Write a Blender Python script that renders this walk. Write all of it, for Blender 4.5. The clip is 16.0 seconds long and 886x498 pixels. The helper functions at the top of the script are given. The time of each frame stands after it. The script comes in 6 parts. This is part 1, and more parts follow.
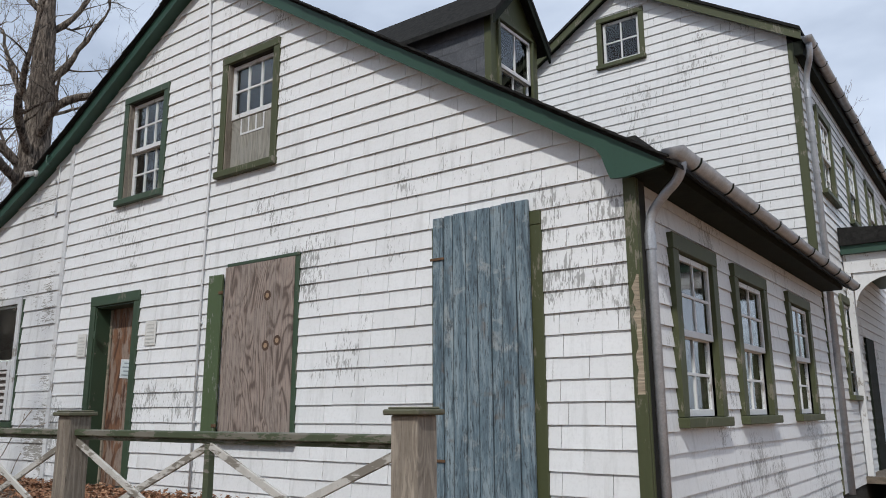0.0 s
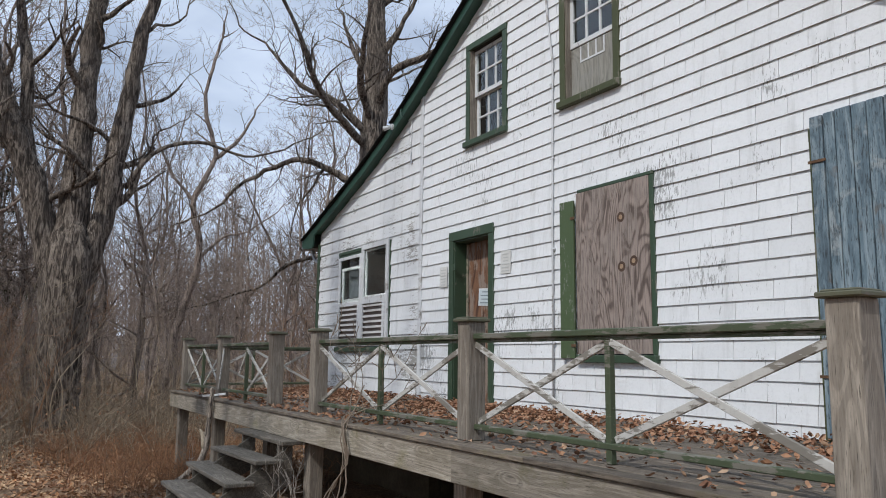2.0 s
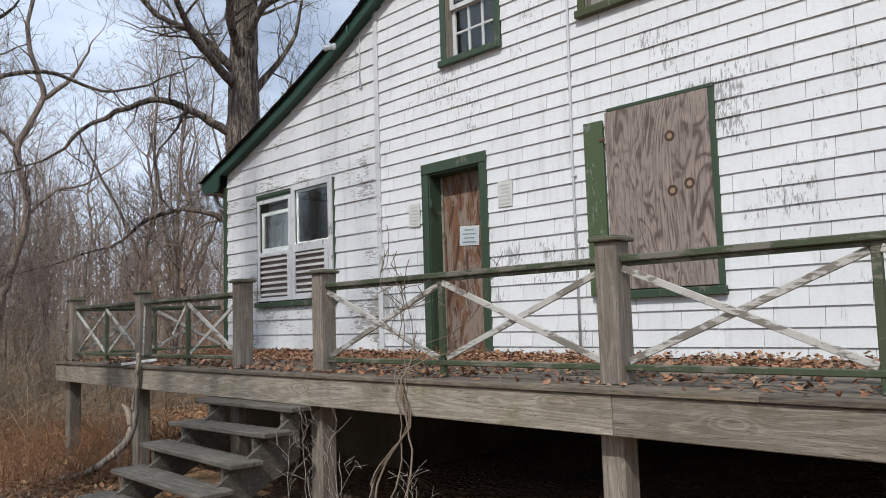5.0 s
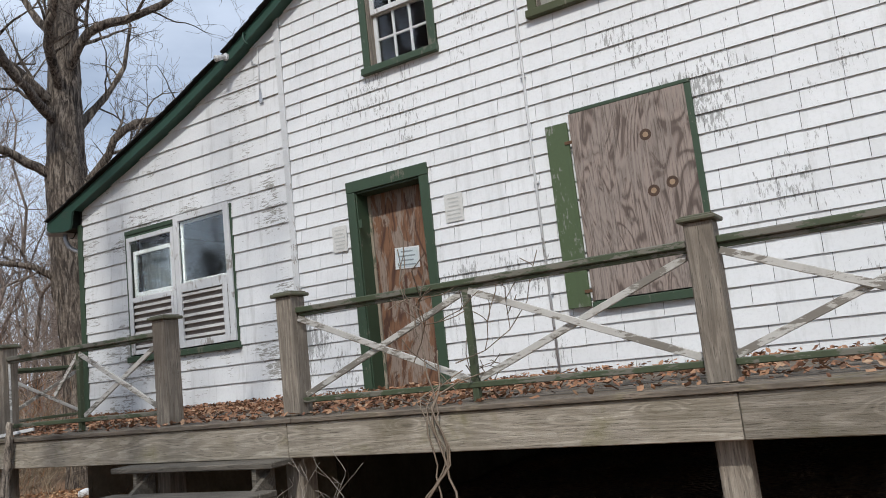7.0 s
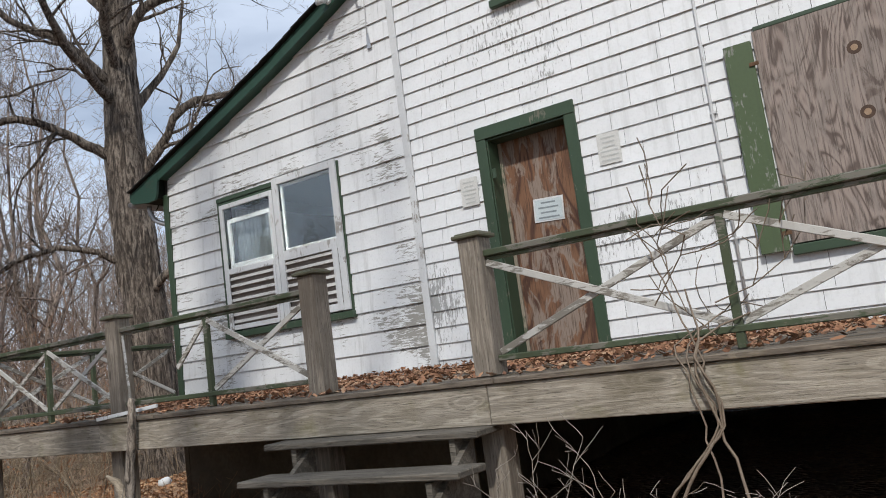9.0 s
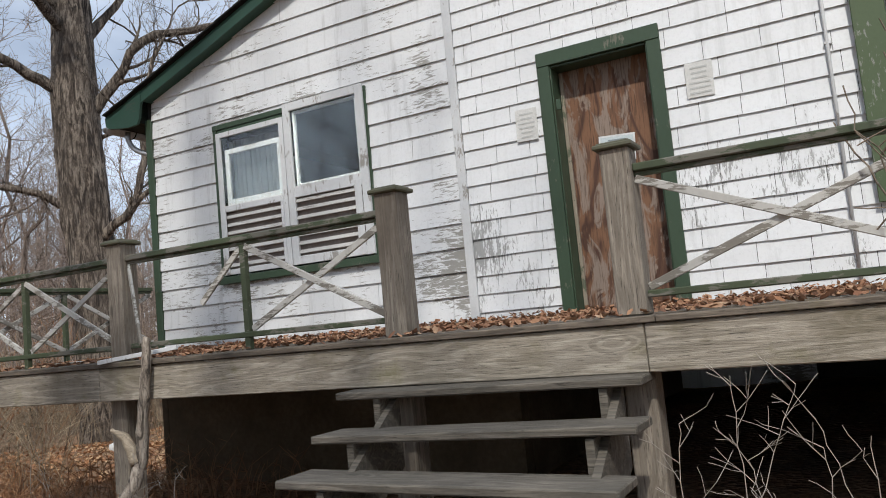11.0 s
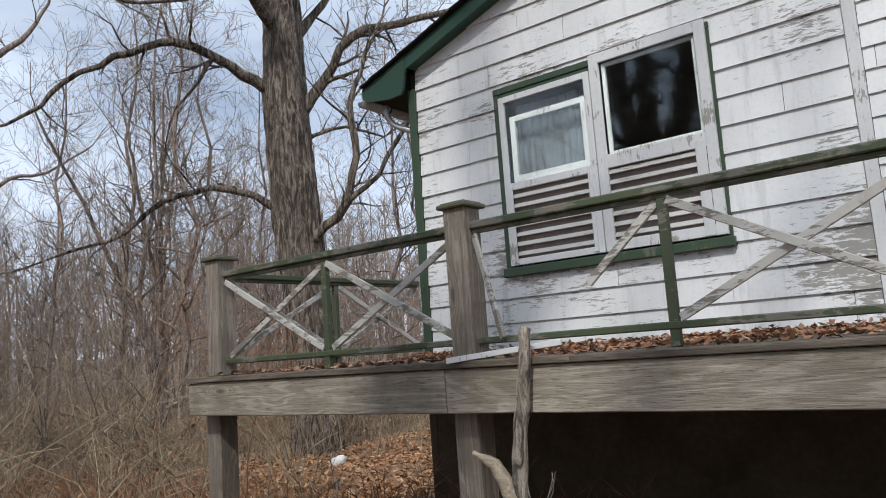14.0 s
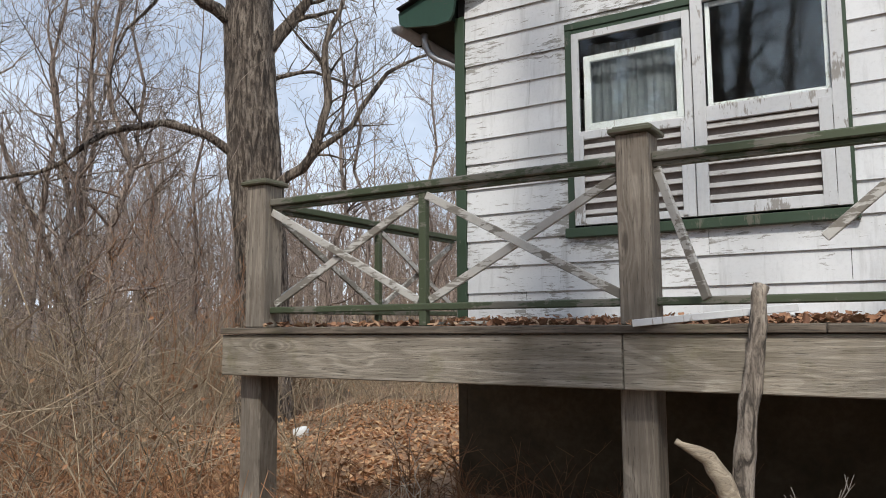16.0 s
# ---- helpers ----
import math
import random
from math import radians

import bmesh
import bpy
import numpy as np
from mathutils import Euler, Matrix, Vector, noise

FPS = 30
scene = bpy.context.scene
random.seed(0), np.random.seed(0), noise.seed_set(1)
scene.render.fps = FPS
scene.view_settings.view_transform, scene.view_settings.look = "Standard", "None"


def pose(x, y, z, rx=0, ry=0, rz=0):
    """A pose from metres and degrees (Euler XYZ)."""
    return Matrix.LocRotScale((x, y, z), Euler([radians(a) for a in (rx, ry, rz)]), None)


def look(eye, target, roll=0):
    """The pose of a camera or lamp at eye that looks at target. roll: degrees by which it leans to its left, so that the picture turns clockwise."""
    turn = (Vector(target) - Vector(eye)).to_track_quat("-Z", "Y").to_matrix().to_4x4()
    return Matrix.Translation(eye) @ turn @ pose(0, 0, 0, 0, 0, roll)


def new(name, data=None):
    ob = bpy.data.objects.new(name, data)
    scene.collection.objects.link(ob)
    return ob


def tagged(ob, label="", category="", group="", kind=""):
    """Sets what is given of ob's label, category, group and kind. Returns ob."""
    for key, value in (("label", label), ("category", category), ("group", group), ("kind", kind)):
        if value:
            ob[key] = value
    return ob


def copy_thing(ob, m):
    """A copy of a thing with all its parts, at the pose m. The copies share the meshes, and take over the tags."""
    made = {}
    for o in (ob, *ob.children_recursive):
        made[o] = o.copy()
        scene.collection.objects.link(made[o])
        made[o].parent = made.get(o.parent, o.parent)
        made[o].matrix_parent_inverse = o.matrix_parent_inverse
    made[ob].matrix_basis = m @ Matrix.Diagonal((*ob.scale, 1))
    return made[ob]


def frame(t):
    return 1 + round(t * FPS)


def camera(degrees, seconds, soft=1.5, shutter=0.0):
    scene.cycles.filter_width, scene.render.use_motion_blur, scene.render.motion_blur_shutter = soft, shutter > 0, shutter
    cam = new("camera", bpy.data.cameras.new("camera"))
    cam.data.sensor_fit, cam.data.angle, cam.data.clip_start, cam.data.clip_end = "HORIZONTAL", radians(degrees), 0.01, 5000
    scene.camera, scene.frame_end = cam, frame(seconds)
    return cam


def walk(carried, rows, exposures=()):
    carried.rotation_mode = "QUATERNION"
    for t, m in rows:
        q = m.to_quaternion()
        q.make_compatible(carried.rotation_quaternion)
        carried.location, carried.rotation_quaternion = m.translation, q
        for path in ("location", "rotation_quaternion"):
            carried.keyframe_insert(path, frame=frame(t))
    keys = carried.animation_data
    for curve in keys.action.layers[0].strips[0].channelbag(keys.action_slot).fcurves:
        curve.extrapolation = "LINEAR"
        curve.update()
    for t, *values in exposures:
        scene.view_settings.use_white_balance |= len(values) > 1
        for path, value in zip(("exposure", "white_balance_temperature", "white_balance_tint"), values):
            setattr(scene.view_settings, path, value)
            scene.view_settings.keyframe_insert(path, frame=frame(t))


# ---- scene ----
cam = camera(60.2, 16.0, soft=0.95)
METRES, EYE, TILT, LEAN, TURN = 11.0, 2.0, 0.0, 0.0, 36.2
ROWS = [
    (0.0, 0.0, 0.0, 0.0, 0.07, 11.99, 0.33),
    (0.5, -0.0003, 0.004, 0.0008, 3.56, 11.76, 0.24),
    (1.0, -0.0036, 0.0026, -0.0095, 11.27, 12.06, 2.7),
    (1.5, -0.0124, 0.0003, -0.0209, 22.67, 10.53, -0.91),
    (2.0, -0.0409, -0.0061, -0.025, 22.76, 8.19, -0.66),
    (2.5, -0.067, -0.005, -0.029, 23.04, 6.7, -0.38),
    (3.0, -0.1007, 0.0019, -0.0328, 28.82, 4.86, 1.04),
    (3.5, -0.1348, 0.0063, -0.0384, 29.21, 4.91, 0.86),
    (4.0, -0.1719, 0.0181, -0.0363, 19.46, 5.47, 0.38),
    (6.5, -0.3341, 0.0949, -0.0486, 1.82, 6.69, 3.83),
    (7.0, -0.3683, 0.1156, -0.0514, -4.52, 8.26, 6.28),
    (7.5, -0.3943, 0.1387, -0.0544, -5.61, 8.06, 7.45),
    (8.0, -0.4176, 0.1604, -0.0543, -1.78, 8.77, 7.54),
    (10.5, -0.5321, 0.2603, -0.07, -6.49, 5.5, 6.25),
    (11.0, -0.5542, 0.286, -0.07, -8.11, 5.44, 5.5),
    (11.5, -0.5728, 0.3156, -0.0676, -6.73, 5.2, 5.35),
    (12.0, -0.5921, 0.3384, -0.0692, -5.62, 6.4, 4.06),
    (12.5, -0.6187, 0.3663, -0.066, -6.04, 10.39, 3.79),
    (13.0, -0.6354, 0.3892, -0.0671, -7.17, 10.37, 3.33),
    (13.5, -0.6537, 0.4094, -0.0668, -0.78, 9.46, 3.14),
    (14.0, -0.6822, 0.4278, -0.0711, 2.57, 7.78, 4.07),
    (14.5, -0.7072, 0.4495, -0.0707, 2.51, 7.48, 4.3),
    (15.0, -0.7306, 0.4726, -0.0697, 5.6, 6.07, 4.14),
    (15.5, -0.7568, 0.4915, -0.0751, 4.03, 6.16, 3.67),
    (16.0, -0.7873, 0.5121, -0.0748, -4.97, 5.69, 0.49),
]
walk(cam, [(t, pose(0, 0, EYE, TILT, LEAN, TURN) @ pose(METRES * x, METRES * y, METRES * z, 90 + pitch, roll, yaw)) for t, x, y, z, yaw, pitch, roll in ROWS],
     exposures=[(0.0, -0.38, 6350, 10), (1.0, -0.36, 6100, 10), (2.5, -0.25, 6250, 10), (3.5, -0.12, 6350, 10), (6.5, -0.20, 6350, 10), (8.0, -0.15, 6400, 10),
                (10.5, -0.15, 6450, 10), (11.0, -0.10, 6500, 10), (13.0, -0.26, 6350, 10), (14.0, -0.15, 6350, 10), (15.5, 0.0, 6500, 10), (16.0, 0.0, 6600, 10)])

# ---- light ----
world = bpy.data.worlds.new("sky")
scene.world = world
world.use_nodes = True
wn = world.node_tree
bg = wn.nodes["Background"]
sky = wn.nodes.new("ShaderNodeTexSky")
sky.sky_type, sky.sun_disc = "NISHITA", False
SUN_EL, SUN_AZ = 46.0, 158.0     # azimuth clockwise from +y
sky.sun_elevation, sky.sun_rotation = radians(SUN_EL), radians(SUN_AZ)
sky.air_density, sky.dust_density, sky.ozone_density = 1.0, 1.2, 1.0
tc = wn.nodes.new("ShaderNodeTexCoord")
cn = wn.nodes.new("ShaderNodeTexNoise")
cn.inputs["Scale"].default_value, cn.inputs["Detail"].default_value = 2.2, 6
cmap = wn.nodes.new("ShaderNodeMapping")
cmap.inputs["Scale"].default_value = (1, 1, 2.6)
cr = wn.nodes.new("ShaderNodeValToRGB")
cr.color_ramp.elements[0].position, cr.color_ramp.elements[1].position = 0.32, 0.60
cr.color_ramp.elements[0].color, cr.color_ramp.elements[1].color = (0.34, 0.34, 0.34, 1), (0.97, 0.97, 0.97, 1)
cmix = wn.nodes.new("ShaderNodeMix")
cmix.data_type = "RGBA"
cmix.inputs[7].default_value = (8.9, 10.0, 11.8, 1)
wn.links.new(tc.outputs["Generated"], cmap.inputs["Vector"])
wn.links.new(cmap.outputs[0], cn.inputs["Vector"])
wn.links.new(cn.outputs["Fac"], cr.inputs[0])
wn.links.new(cr.outputs[0], cmix.inputs[0])
wn.links.new(sky.outputs[0], cmix.inputs[6])
wn.links.new(cmix.outputs[2], bg.inputs[0])
bg.inputs[1].default_value = 0.105
sun = new("sun", bpy.data.lights.new("sun", "SUN"))
sun.data.energy, sun.data.angle, sun.data.color = 3.1, radians(1.6), (1, 0.955, 0.885)
az, el = radians(SUN_AZ), radians(SUN_EL)
sun_dir = Vector((math.sin(az) * math.cos(el), math.cos(az) * math.cos(el), math.sin(el)))
sun.matrix_world = look(sun_dir * 60, (0, 0, 0))


# ---- materials ----
def material(name):
    m = bpy.data.materials.new(name)
    m.use_nodes = True
    return m, m.node_tree.nodes, m.node_tree.links, m.node_tree.nodes["Principled BSDF"]


def coords(n, l, scale, source="Object"):
    t = n.new("ShaderNodeTexCoord")
    m = n.new("ShaderNodeMapping")
    m.inputs["Scale"].default_value = scale
    l.new(t.outputs[source], m.inputs["Vector"])
    return m.outputs[0]


def noise_tex(n, l, vec, scale, detail=5, rough=0.6, distort=0.0):
    t = n.new("ShaderNodeTexNoise")
    t.inputs["Scale"].default_value, t.inputs["Detail"].default_value = scale, detail
    t.inputs["Roughness"].default_value, t.inputs["Distortion"].default_value = rough, distort
    l.new(vec, t.inputs["Vector"])
    return t.outputs["Fac"]


def ramp(n, l, fac, stops):
    r = n.new("ShaderNodeValToRGB")
    e = r.color_ramp.elements
    while len(e) < len(stops):
        e.new(0.5)
    for i, (p, c) in enumerate(stops):
        e[i].position = p
        e[i].color = (*c, 1) if len(c) == 3 else c
    l.new(fac, r.inputs[0])
    return r.outputs[0]


def mix(n, l, fac, a, b, blend="MIX"):
    m = n.new("ShaderNodeMix")
    m.data_type, m.blend_type = "RGBA", blend
    for slot, v in ((0, fac), (6, a), (7, b)):
        if isinstance(v, (int, float)):
            m.inputs[slot].default_value = v
        elif isinstance(v, tuple):
            m.inputs[slot].default_value = (*v, 1)
        else:
            l.new(v, m.inputs[slot])
    return m.outputs[2]


def bump(n, l, p, height, strength=0.4, dist=0.01):
    b = n.new("ShaderNodeBump")
    b.inputs["Strength"].default_value, b.inputs["Distance"].default_value = strength, dist
    l.new(height, b.inputs["Height"])
    l.new(b.outputs[0], p.inputs["Normal"])


def random_offset(n, l, vec, amount=7.0):
    """Shifts coordinates by the object's own random number, so that pieces differ."""
    oi = n.new("ShaderNodeObjectInfo")
    mul = n.new("ShaderNodeMath")
    mul.operation = "MULTIPLY"
    mul.inputs[1].default_value = amount
    l.new(oi.outputs["Random"], mul.inputs[0])
    add = n.new("ShaderNodeVectorMath")
    l.new(vec, add.inputs[0])
    l.new(mul.outputs[0], add.inputs[1])
    return add.outputs[0], oi.outputs["Random"]


GRAIN = {"x": (0.55, 9, 9), "y": (9, 0.55, 9), "z": (9, 9, 0.55)}


def wood(name, axis, light, dark, stain=(0.05, 0.045, 0.035), moss=0.0, rough=0.85, rings=26.0):
    """Bare weathered timber: growth rings, fine checks along the grain, blotches and moss."""
    m, n, l, p = material(name)
    v, rnd = random_offset(n, l, coords(n, l, (1, 1, 1)))
    mp = n.new("ShaderNodeMapping")
    mp.inputs["Scale"].default_value = GRAIN[axis]
    l.new(v, mp.inputs["Vector"])
    along = n.new("ShaderNodeMapping")
    along.inputs["Scale"].default_value = {"x": (0.09, 1, 1), "y": (1, 0.09, 1), "z": (1, 1, 0.09)}[axis]
    l.new(v, along.inputs["Vector"])
    fig = noise_tex(n, l, along.outputs[0], 4.5, 2, 0.5, 0.3)
    cells = n.new("ShaderNodeMapping")
    cells.inputs["Scale"].default_value = {"x": (1.5, 5, 5), "y": (5, 1.5, 5), "z": (5, 5, 1.5)}[axis]
    l.new(v, cells.inputs["Vector"])
    knots = n.new("ShaderNodeTexVoronoi")
    knots.inputs["Scale"].default_value = 1.0
    l.new(cells.outputs[0], knots.inputs["Vector"])
    near = n.new("ShaderNodeMapRange")
    near.interpolation_type = "SMOOTHERSTEP"
    near.inputs["From Min"].default_value, near.inputs["From Max"].default_value = 0.0, 0.34
    near.inputs["To Min"].default_value, near.inputs["To Max"].default_value = 0.16, 0.0
    l.new(knots.outputs["Distance"], near.inputs["Value"])
    bent = n.new("ShaderNodeMath")
    l.new(fig, bent.inputs[0])
    l.new(near.outputs[0], bent.inputs[1])
    turns = n.new("ShaderNodeMath")
    turns.operation = "MULTIPLY"
    turns.inputs[1].default_value = rings * 3.4
    l.new(bent.outputs[0], turns.inputs[0])
    w = n.new("ShaderNodeMath")
    w.operation = "SINE"
    l.new(turns.outputs[0], w.inputs[0])
    g = noise_tex(n, l, mp.outputs[0], 5.0, 7, 0.68, 1.4)
    fine = noise_tex(n, l, mp.outputs[0], 17.0, 4, 0.7)
    big = noise_tex(n, l, v, 2.3, 5, 0.62)
    c = ramp(n, l, g, [(0.32, dark), (0.50, tuple((a + b) / 2 for a, b in zip(light, dark))), (0.66, light)])
    c = mix(n, l, ramp(n, l, w.outputs[0], [(0.0, (0.4, 0.4, 0.4)), (0.55, (0, 0, 0))]), c, tuple(a * 0.55 for a in dark))
    c = mix(n, l, ramp(n, l, fine, [(0.33, (0.9, 0.9, 0.9)), (0.43, (0, 0, 0))]), c, tuple(a * 0.28 for a in dark))
    c = mix(n, l, ramp(n, l, knots.outputs["Distance"], [(0.045, (0.8, 0.8, 0.8)), (0.085, (0, 0, 0))]), c, tuple(a * 0.35 for a in dark))
    c = mix(n, l, ramp(n, l, big, [(0.47, (0, 0, 0)), (0.72, (0.7, 0.7, 0.7))]), c, stain)
    if moss:
        mo = noise_tex(n, l, v, 3.2, 5, 0.7)
        c = mix(n, l, ramp(n, l, mo, [(0.55, (0, 0, 0)), (0.70, (moss, moss, moss))]), c, (0.13, 0.12, 0.04))
    tone = n.new("ShaderNodeMapRange")
    tone.inputs["To Min"].default_value, tone.inputs["To Max"].default_value = 0.72, 1.12
    l.new(rnd, tone.inputs["Value"])
    hs = n.new("ShaderNodeHueSaturation")
    l.new(tone.outputs[0], hs.inputs["Value"])
    l.new(c, hs.inputs["Color"])
    l.new(hs.outputs[0], p.inputs["Base Color"])
    p.inputs["Roughness"].default_value = rough
    add = n.new("ShaderNodeMath")
    l.new(g, add.inputs[0])
    l.new(fine, add.inputs[1])
    bump(n, l, p, add.outputs[0], 0.6, 0.005)
    return m


def peeling(name, paint, under, amount, axis="x", dirt=(0.30, 0.29, 0.26), rough=0.6, grime=0.5, patch=0.8):
    """Old paint: flakes in patches, drawn out along the wood's grain, with runs and grime at two scales."""
    m, n, l, p = material(name)
    raw = coords(n, l, (1, 1, 1))
    v, rnd = random_offset(n, l, raw, 3.0)
    mp = n.new("ShaderNodeMapping")
    mp.inputs["Scale"].default_value = {"x": (3.0, 9, 16), "y": (9, 3.0, 16), "z": (17, 17, 3.2)}[axis]
    l.new(v, mp.inputs["Vector"])
    flake = noise_tex(n, l, mp.outputs[0], 2.6, 7, 0.74, 0.5)
    area = noise_tex(n, l, raw, patch, 4, 0.6)
    big = noise_tex(n, l, raw, 0.5, 6, 0.62)
    streak = noise_tex(n, l, coords(n, l, (8, 8, 0.6)), 1.3, 6, 0.65)
    fine = noise_tex(n, l, raw, 42, 4, 0.65)
    both = n.new("ShaderNodeMath")
    both.operation = "MULTIPLY_ADD"
    both.inputs[1].default_value = 1.25
    l.new(area, both.inputs[0])
    l.new(flake, both.inputs[2])
    half = n.new("ShaderNodeMath")
    half.operation = "MULTIPLY"
    half.inputs[1].default_value = 0.5
    l.new(both.outputs[0], half.inputs[0])
    tot = half.outputs[0]
    c = mix(n, l, ramp(n, l, big, [(0.45, (0, 0, 0)), (0.72, (grime, grime, grime))]), paint, tuple(a * 0.7 + b * 0.3 for a, b in zip(paint, dirt)))
    c = mix(n, l, ramp(n, l, streak, [(0.54, (0, 0, 0)), (0.8, (grime, grime, grime))]), c, dirt)
    c = mix(n, l, ramp(n, l, fine, [(0.30, (0.28, 0.28, 0.28)), (0.52, (0, 0, 0))]), c, tuple(a * 0.7 for a in paint))
    c = mix(n, l, rnd, c, mix(n, l, 0.16, c, tuple(a * 0.55 for a in paint)))
    mask = ramp(n, l, tot, [(0.665 - amount / 2, (0, 0, 0)), (0.685 - amount / 2, (1, 1, 1))])
    c = mix(n, l, mask, c, mix(n, l, flake, tuple(a * 0.6 for a in under), under))
    l.new(c, p.inputs["Base Color"])
    p.inputs["Roughness"].default_value = rough
    bump(n, l, p, tot, 0.22, 0.004)
    return m


def plywood(name, light, dark, bleach, rings=62.0, worn=0.72):
    """Rotary-cut veneer: contour-like figure, bleached patches and fine vertical checks."""
    m, n, l, p = material(name)
    v = coords(n, l, (1.0, 1.0, 0.32))
    fig = noise_tex(n, l, v, 2.6, 3, 0.5, 0.8)
    w = n.new("ShaderNodeMath")
    w.operation = "MULTIPLY"
    w.inputs[1].default_value = rings
    l.new(fig, w.inputs[0])
    s = n.new("ShaderNodeMath")
    s.operation = "SINE"
    l.new(w.outputs[0], s.inputs[0])
    ring = n.new("ShaderNodeMapRange")
    ring.inputs["From Min"].default_value = -1
    l.new(s.outputs[0], ring.inputs["Value"])
    big = noise_tex(n, l, v, 6.0, 6, 0.6, 1.2)
    fine = noise_tex(n, l, coords(n, l, (60, 60, 3)), 1.5, 4, 0.6)
    c = ramp(n, l, ring.outputs[0], [(0.04, dark), (0.38, tuple(a * 0.65 + b * 0.35 for a, b in zip(light, dark))), (0.9, light)])
    c = mix(n, l, ramp(n, l, big, [(0.48, (0, 0, 0)), (0.53, (worn, worn, worn))]), c, bleach)
    c = mix(n, l, ramp(n, l, fine, [(0.35, (0.7, 0.7, 0.7)), (0.5, (0, 0, 0))]), c, tuple(a * 0.6 for a in dark))
    l.new(c, p.inputs["Base Color"])
    p.inputs["Roughness"].default_value = 0.8
    bump(n, l, p, fine, 0.35, 0.003)
    return m


def blue_planks(name):
    """Thin blue-grey paint worn down to grey and brown wood, with stains running down the planks."""
    m, n, l, p = material(name)
    v, rnd = random_offset(n, l, coords(n, l, (1, 1, 1)), 9.0)
    mp = n.new("ShaderNodeMapping")
    mp.inputs["Scale"].default_value = (7, 7, 0.8)
    l.new(v, mp.inputs["Vector"])
    tone = noise_tex(n, l, mp.outputs[0], 2.2, 6, 0.65, 0.8)
    fine = noise_tex(n, l, mp.outputs[0], 14, 5, 0.7)
    patch = noise_tex(n, l, v, 4.5, 5, 0.6, 0.8)
    c = ramp(n, l, tone, [(0.30, (0.045, 0.066, 0.085)), (0.47, (0.125, 0.18, 0.215)), (0.66, (0.27, 0.335, 0.365))])
    c = mix(n, l, ramp(n, l, patch, [(0.58, (0, 0, 0)), (0.66, (0.7, 0.7, 0.7))]), c, (0.33, 0.36, 0.36))
    c = mix(n, l, ramp(n, l, patch, [(0.30, (0.75, 0.75, 0.75)), (0.40, (0, 0, 0))]), c, (0.135, 0.115, 0.10))
    c = mix(n, l, ramp(n, l, fine, [(0.37, (0.9, 0.9, 0.9)), (0.49, (0, 0, 0))]), c, (0.030, 0.038, 0.045))
    l.new(c, p.inputs["Base Color"])
    p.inputs["Roughness"].default_value = 0.75
    bump(n, l, p, fine, 0.45, 0.004)
    return m


def plain(name, a, b, scale=6.0, rough=0.7, metal=0.0, bumps=0.15, gloss=0.4):
    m, n, l, p = material(name)
    v, rnd = random_offset(n, l, coords(n, l, (1, 1, 1)))
    f = noise_tex(n, l, v, scale, 6, 0.65)
    f2 = noise_tex(n, l, v, scale * 9, 4, 0.6)
    c = ramp(n, l, f, [(0.32, a), (0.68, b)])
    c = mix(n, l, ramp(n, l, f2, [(0.4, (0.35, 0.35, 0.35)), (0.6, (0, 0, 0))]), c, tuple(x * 0.7 for x in a))
    l.new(c, p.inputs["Base Color"])
    p.inputs["Roughness"].default_value, p.inputs["Metallic"].default_value = rough, metal
    p.inputs["Specular IOR Level"].default_value = gloss
    bump(n, l, p, f2, bumps, 0.004)
    return m


def bark(name, light, dark, scale=5.0, depth=0.03):
    m, n, l, p = material(name)
    v = coords(n, l, (1, 1, 0.17))
    f = noise_tex(n, l, v, scale, 6, 0.62, 1.2)
    f2 = noise_tex(n, l, coords(n, l, (1, 1, 0.35)), scale * 3.1, 5, 0.65, 0.5)
    big = noise_tex(n, l, coords(n, l, (1, 1, 0.6)), 1.6, 5, 0.62)
    c = ramp(n, l, f, [(0.38, tuple(a * 0.22 for a in dark)), (0.47, dark), (0.60, light)])
    c = mix(n, l, ramp(n, l, f2, [(0.34, (0.85, 0.85, 0.85)), (0.50, (0, 0, 0))]), c, tuple(a * 0.4 for a in dark))
    c = mix(n, l, ramp(n, l, big, [(0.46, (0, 0, 0)), (0.70, (0.65, 0.65, 0.65))]), c, tuple(a * 0.6 for a in dark))
    l.new(c, p.inputs["Base Color"])
    p.inputs["Roughness"].default_value = 0.95
    add = n.new("ShaderNodeMath")
    l.new(f, add.inputs[0])
    l.new(f2, add.inputs[1])
    bump(n, l, p, add.outputs[0], 1.0, depth)
    return m


def varied(name, colours, rough=0.85):
    """One colour per loose piece, for leaves, twigs and shingles in a joined mesh."""
    m, n, l, p = material(name)
    g = n.new("ShaderNodeNewGeometry")
    c = ramp(n, l, g.outputs["Random Per Island"], [(i / max(1, len(colours) - 1), c) for i, c in enumerate(colours)])
    l.new(c, p.inputs["Base Color"])
    p.inputs["Roughness"].default_value = rough
    return m


def pane(name, tint=(0.9, 0.95, 0.95), rough=0.03):
    m, n, l, p = material(name)
    p.inputs["Base Color"].default_value = (*tint, 1)
    p.inputs["Roughness"].default_value = rough
    p.inputs["Transmission Weight"].default_value = 1.0
    p.inputs["IOR"].default_value = 1.5
    v = coords(n, l, (1, 1, 1))
    bump(n, l, p, noise_tex(n, l, v, 3.0, 2, 0.5), 0.08, 0.01)
    return m


